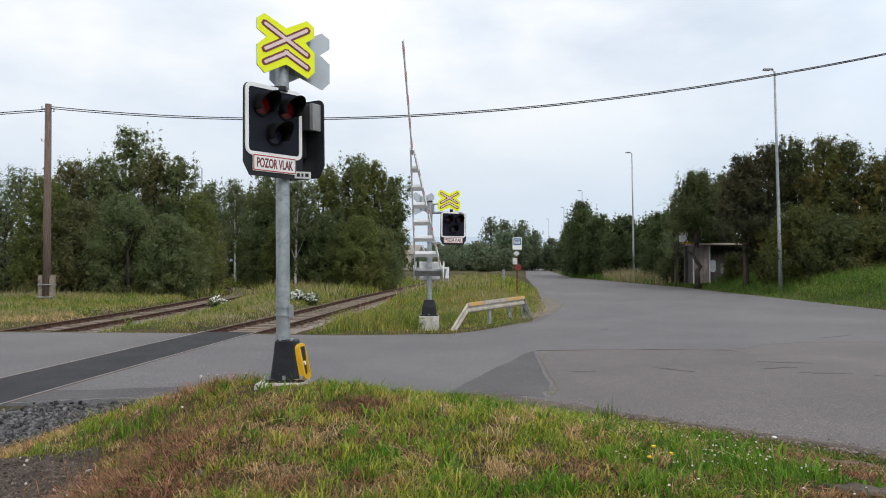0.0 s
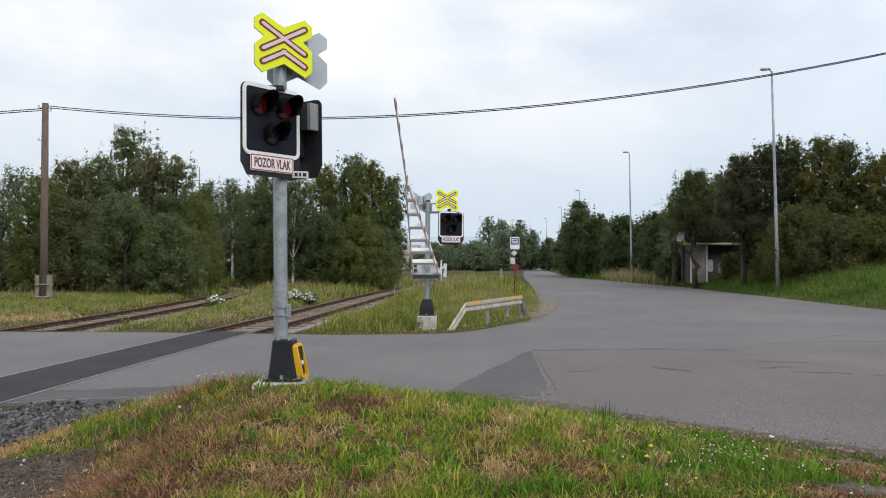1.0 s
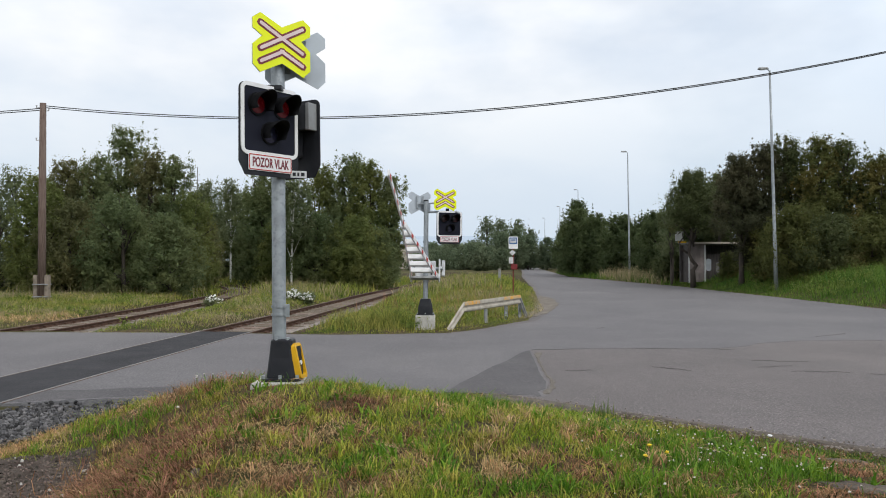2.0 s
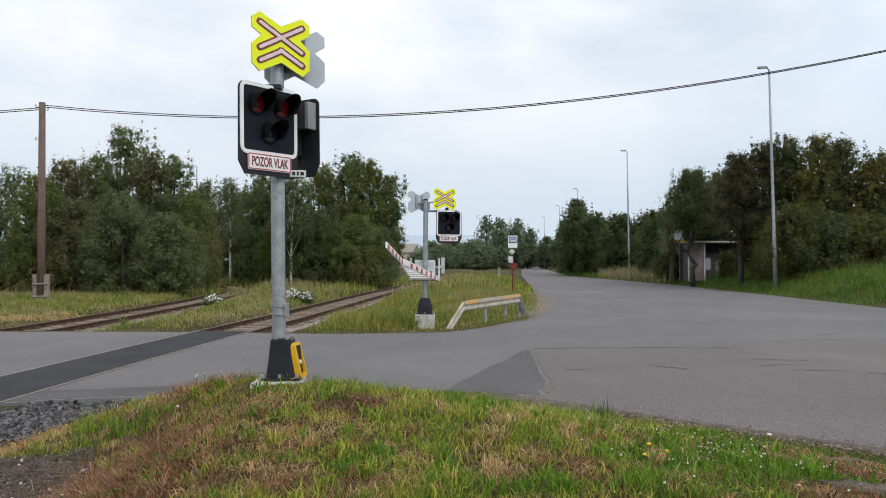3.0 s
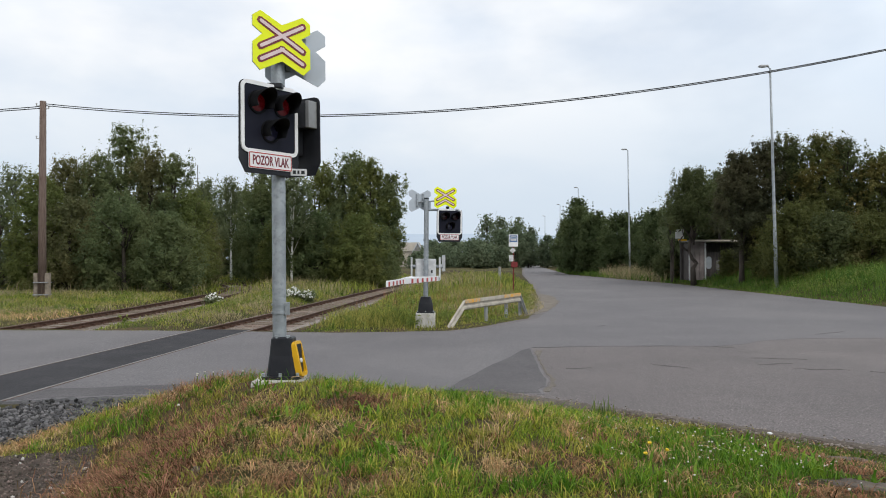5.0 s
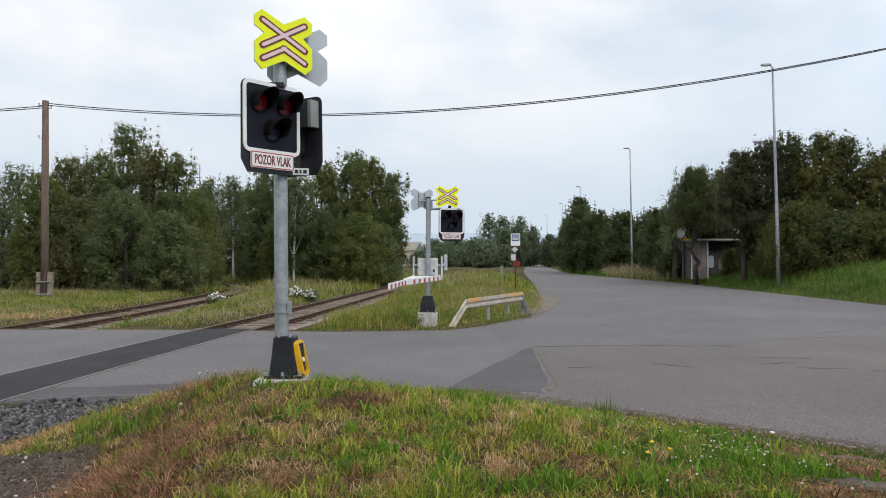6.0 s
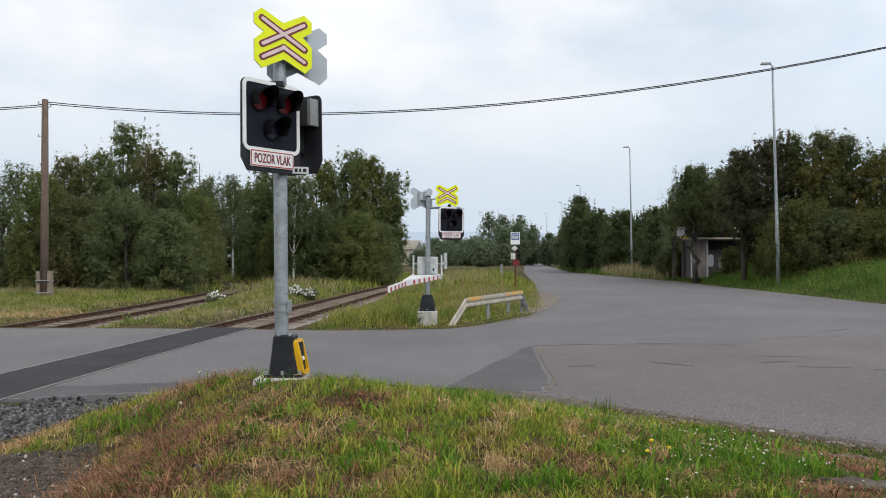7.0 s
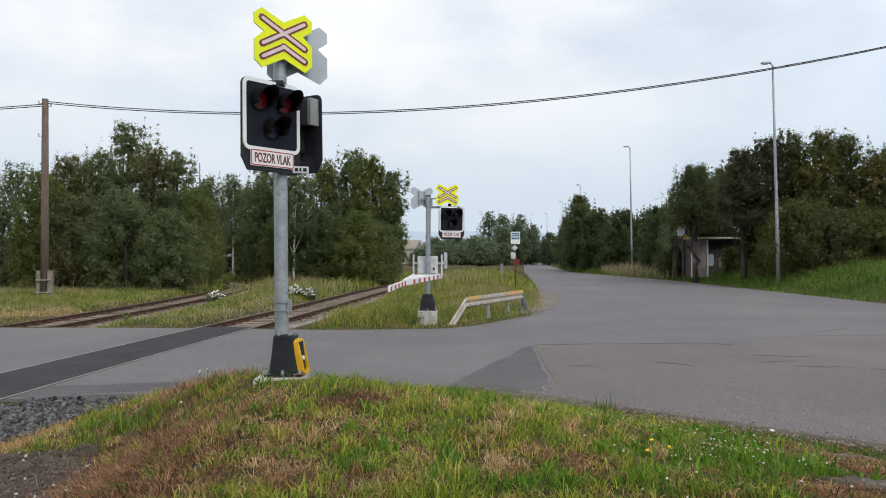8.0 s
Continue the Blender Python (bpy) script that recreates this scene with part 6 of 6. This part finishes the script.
def loose_stones():
    rng = np.random.default_rng(51)
    # ballast shoulder beside the crossing
    n = 5200
    y = rng.uniform(5.5, 9.92, n)
    edge = np.interp(y, [5.5, 7.6, 8.2, 9.4, 10.1], [-5.2, -4.75, -4.5, -4.2, -4.1])
    x = edge + 0.1 * rng.normal(size=n) - rng.uniform(0, 1.5, n)
    z = np.maximum(land(x, y), -0.05) + rng.uniform(0.035, 0.065, n)
    stones("ballast_stones", np.column_stack([x, y, z]), M["stone"], "loose grey ballast stones beside the track", (0.016, 0.036), 52)
    n = 4200
    y = rng.uniform(20.8, 38, n)
    x = np.interp(y, [p[1] for p in TRACK_MAIN], [p[0] for p in TRACK_MAIN]) + rng.uniform(-1.6, 2.7, n)
    stones("track_stones", np.column_stack([x, y, np.full(n, -0.165)]), M["ballast"], "brownish ballast stones between the sleepers", (0.025, 0.05), 53)
    # gravel shoulder under the loose stones
    xs, ys = np.arange(-9.0, -3.9, 0.1), np.arange(4.0, 10.3, 0.1)
    gx, gy = np.meshgrid(xs, ys)
    lim = np.interp(gy, [5.5, 7.6, 8.2, 9.4, 10.1], [-5.2, -4.8, -4.6, -4.3, -4.2])
    far = np.interp(gx, [-14, -6, -4.8], [9.3, 9.95, 10.4]) + 0.05
    z = np.where((gx < lim) & (gy < far), np.maximum(land(gx, gy), -0.05) + 0.035, -0.2) + rng.uniform(-0.012, 0.012, gx.shape)
    idx = np.arange(gx.size).reshape(gx.shape)
    q = np.stack([idx[:-1, :-1], idx[:-1, 1:], idx[1:, 1:], idx[1:, :-1]], -1).reshape(-1, 4)
    tagged(arrays("gravel_shoulder", np.stack([gx, gy, z], -1).reshape(-1, 3), q, M["stone_bed"]), "grey gravel shoulder beside the railway track", "gravel", kind="structure")
    # bare stony patch
    xs, ys = np.arange(-6.0, -2.3, 0.07), np.arange(3.6, 7.7, 0.07)
    gx, gy = np.meshgrid(xs, ys)
    k = dirt_edge(gx, gy) + 0.08 * np.array([[noise.noise((a * 2.5, b * 2.5, 1)) for a, b in zip(r, q)] for r, q in zip(gx, gy)])
    z = land(gx, gy) + np.array([[bump(a, b) + 0.012 * noise.noise((a * 9, b * 9, 2)) for a, b in zip(r, q)] for r, q in zip(gx, gy)])
    z = np.where(k > 0, z + 0.022, z - 0.05)
    idx = np.arange(gx.size).reshape(gx.shape)
    q = np.stack([idx[:-1, :-1], idx[:-1, 1:], idx[1:, 1:], idx[1:, :-1]], -1).reshape(-1, 4)
    d = arrays("dirt_patch", np.stack([gx, gy, z], -1).reshape(-1, 3), q, M["dirt"])
    smooth(d)
    tagged(d, "bare brown dirt patch with small stones", "dirt", kind="structure")
    n = 6500
    x, y = rng.uniform(-5.5, -2.5, n), rng.uniform(4.4, 7.5, n)
    k = dirt_edge(x, y) > 0.02
    x, y = x[k], y[k]
    z = land(x, y) + np.array([bump(a, b) for a, b in zip(x, y)]) + 0.026
    stones("pebbles", np.column_stack([x, y, z]), M["pebble"], "small brown pebbles on the bare dirt", (0.004, 0.016), 54)
    k = rng.choice(len(x), 40)
    stones("pale_pebbles", np.column_stack([x[k], y[k], z[k] + 0.006]), M["concrete"], "a few pale pebbles on the bare dirt", (0.010, 0.024), 55)
    for cx, cy, rx, ry in BARE_SPOTS:
        gx, gy = np.meshgrid(np.linspace(cx - 1.3 * rx, cx + 1.3 * rx, 26), np.linspace(cy - 1.4 * ry, cy + 1.4 * ry, 18))
        inner = 1 - ((gx - cx) / rx) ** 2 - ((gy - cy) / ry) ** 2 + 0.5 * wobble(gx.ravel(), gy.ravel(), 5.0, 2.0).reshape(gx.shape)
        z = land(gx, gy) + np.array([bump(a, b) for a, b in zip(gx.ravel(), gy.ravel())]).reshape(gx.shape) + np.where(inner > 0, 0.014, -0.04)
        idx = np.arange(gx.size).reshape(gx.shape)
        q = np.stack([idx[:-1, :-1], idx[:-1, 1:], idx[1:, 1:], idx[1:, :-1]], -1).reshape(-1, 4)
        tagged(smooth(arrays("bare_patch", np.stack([gx, gy, z], -1).reshape(-1, 3), q, M["trodden"])), "bare trodden earth patch in the short grass", "dirt", kind="structure")
    # bare crumbly strip between grass and asphalt
    v = []
    m = 90
    for i in range(m + 1):
        t = i / m
        ex, ey = 0.75 + 4.6 * t, 10.85 - 3.95 * t
        wide = 0.14 + 0.5 * max(0.0, 1 - abs(t - 0.14) / 0.2) + 0.35 * max(0.0, 1 - abs(t - 0.95) / 0.12) + 0.16 * abs(noise.noise((t * 14, 0.0, 0.0)))
        for w in (-0.12, 0.1, 0.35, 0.7, 1.0):
            off = -0.05 - 0.1 * abs(noise.noise((t * 23, 3.0, 0.0))) if w < 0 else w * wide
            qx, qy = ex - 0.649 * off, ey - 0.761 * off
            z = max(0.0, float(land(np.array([qx]), np.array([qy]))[0])) + (0.020 if w < 1.0 else -0.03)
            v.append((qx, qy, z if w > 0 else 0.012))
    q = [(i * 5 + k, i * 5 + k + 1, (i + 1) * 5 + k + 1, (i + 1) * 5 + k) for i in range(m) for k in range(4)]
    tagged(arrays("edge_dirt", np.array(v), np.array(q), M["trodden"]), "bare crumbly strip along the asphalt edge", "dirt", kind="structure")
    # crumbled edge of the asphalt
    n = 900
    t = rng.uniform(0, 1, n)
    x = 5.2 - 4.6 * t + rng.normal(size=n) * 0.14
    y = 6.9 + 3.95 * t + rng.normal(size=n) * 0.14
    stones("edge_grit", np.column_stack([x, y, np.maximum(land(x, y), 0) + 0.008]), M["ballast"], "crumbled grit along the asphalt edge", (0.006, 0.02), 56)
    lx, ly = 3.58, 8.13
    p = thing("litter", "small crumpled white scrap lying at the asphalt edge", "litter", pose(lx, ly, max(0.0, ground_z(lx, ly)) + 0.03))
    bm = bmesh.new()
    bmesh.ops.create_icosphere(bm, subdivisions=2, radius=0.019)
    for v in bm.verts:
        v.co = Vector((v.co.x * 1.5, v.co.y, v.co.z * 0.8)) * (1 + 0.35 * noise.noise(v.co * 40))
    part("scrap", bm, M["litter"], p)
    sx, sy = -1.55, 4.65
    p = thing("fieldstone", "single pale brown stone in the dry grass", "stone", pose(sx, sy, ground_z(sx, sy) + 0.012))
    bm = bmesh.new()
    bmesh.ops.create_icosphere(bm, subdivisions=2, radius=0.035)
    for v in bm.verts:
        v.co = v.co * (1 + 0.6 * noise.noise(v.co * 30))
    part("stone", bm, M["dirt_pale"], p)


near_grass()
meadow()
flowers()
loose_stones()


# ---- what moves ----
SWING = [(0.0, 45.4), (0.5, 38.1), (1.0, 31.3), (1.5, 24.8), (1.7, 22.0), (2.8, 8.0), (3.0, 6.5), (3.2, 5.3), (3.4, 3.8), (3.6, 2.0), (3.8, -0.1), (4.0, -1.5), (4.2, 0.1), (4.4, 1.6), (4.7, 2.3),
         (5.0, 0.6), (5.3, -1.0), (5.6, -0.4), (5.8, 0.3), (6.0, 0.1), (6.2, -0.3), (6.5, -0.4), (6.8, -0.3), (7.1, -0.6), (7.4, -0.6), (8.0, -0.5)]


def motions():
    walk(ARM, [(t, pose(*BARRIER_AT, 0, -a, -93)) for t, a in SWING])


motions()
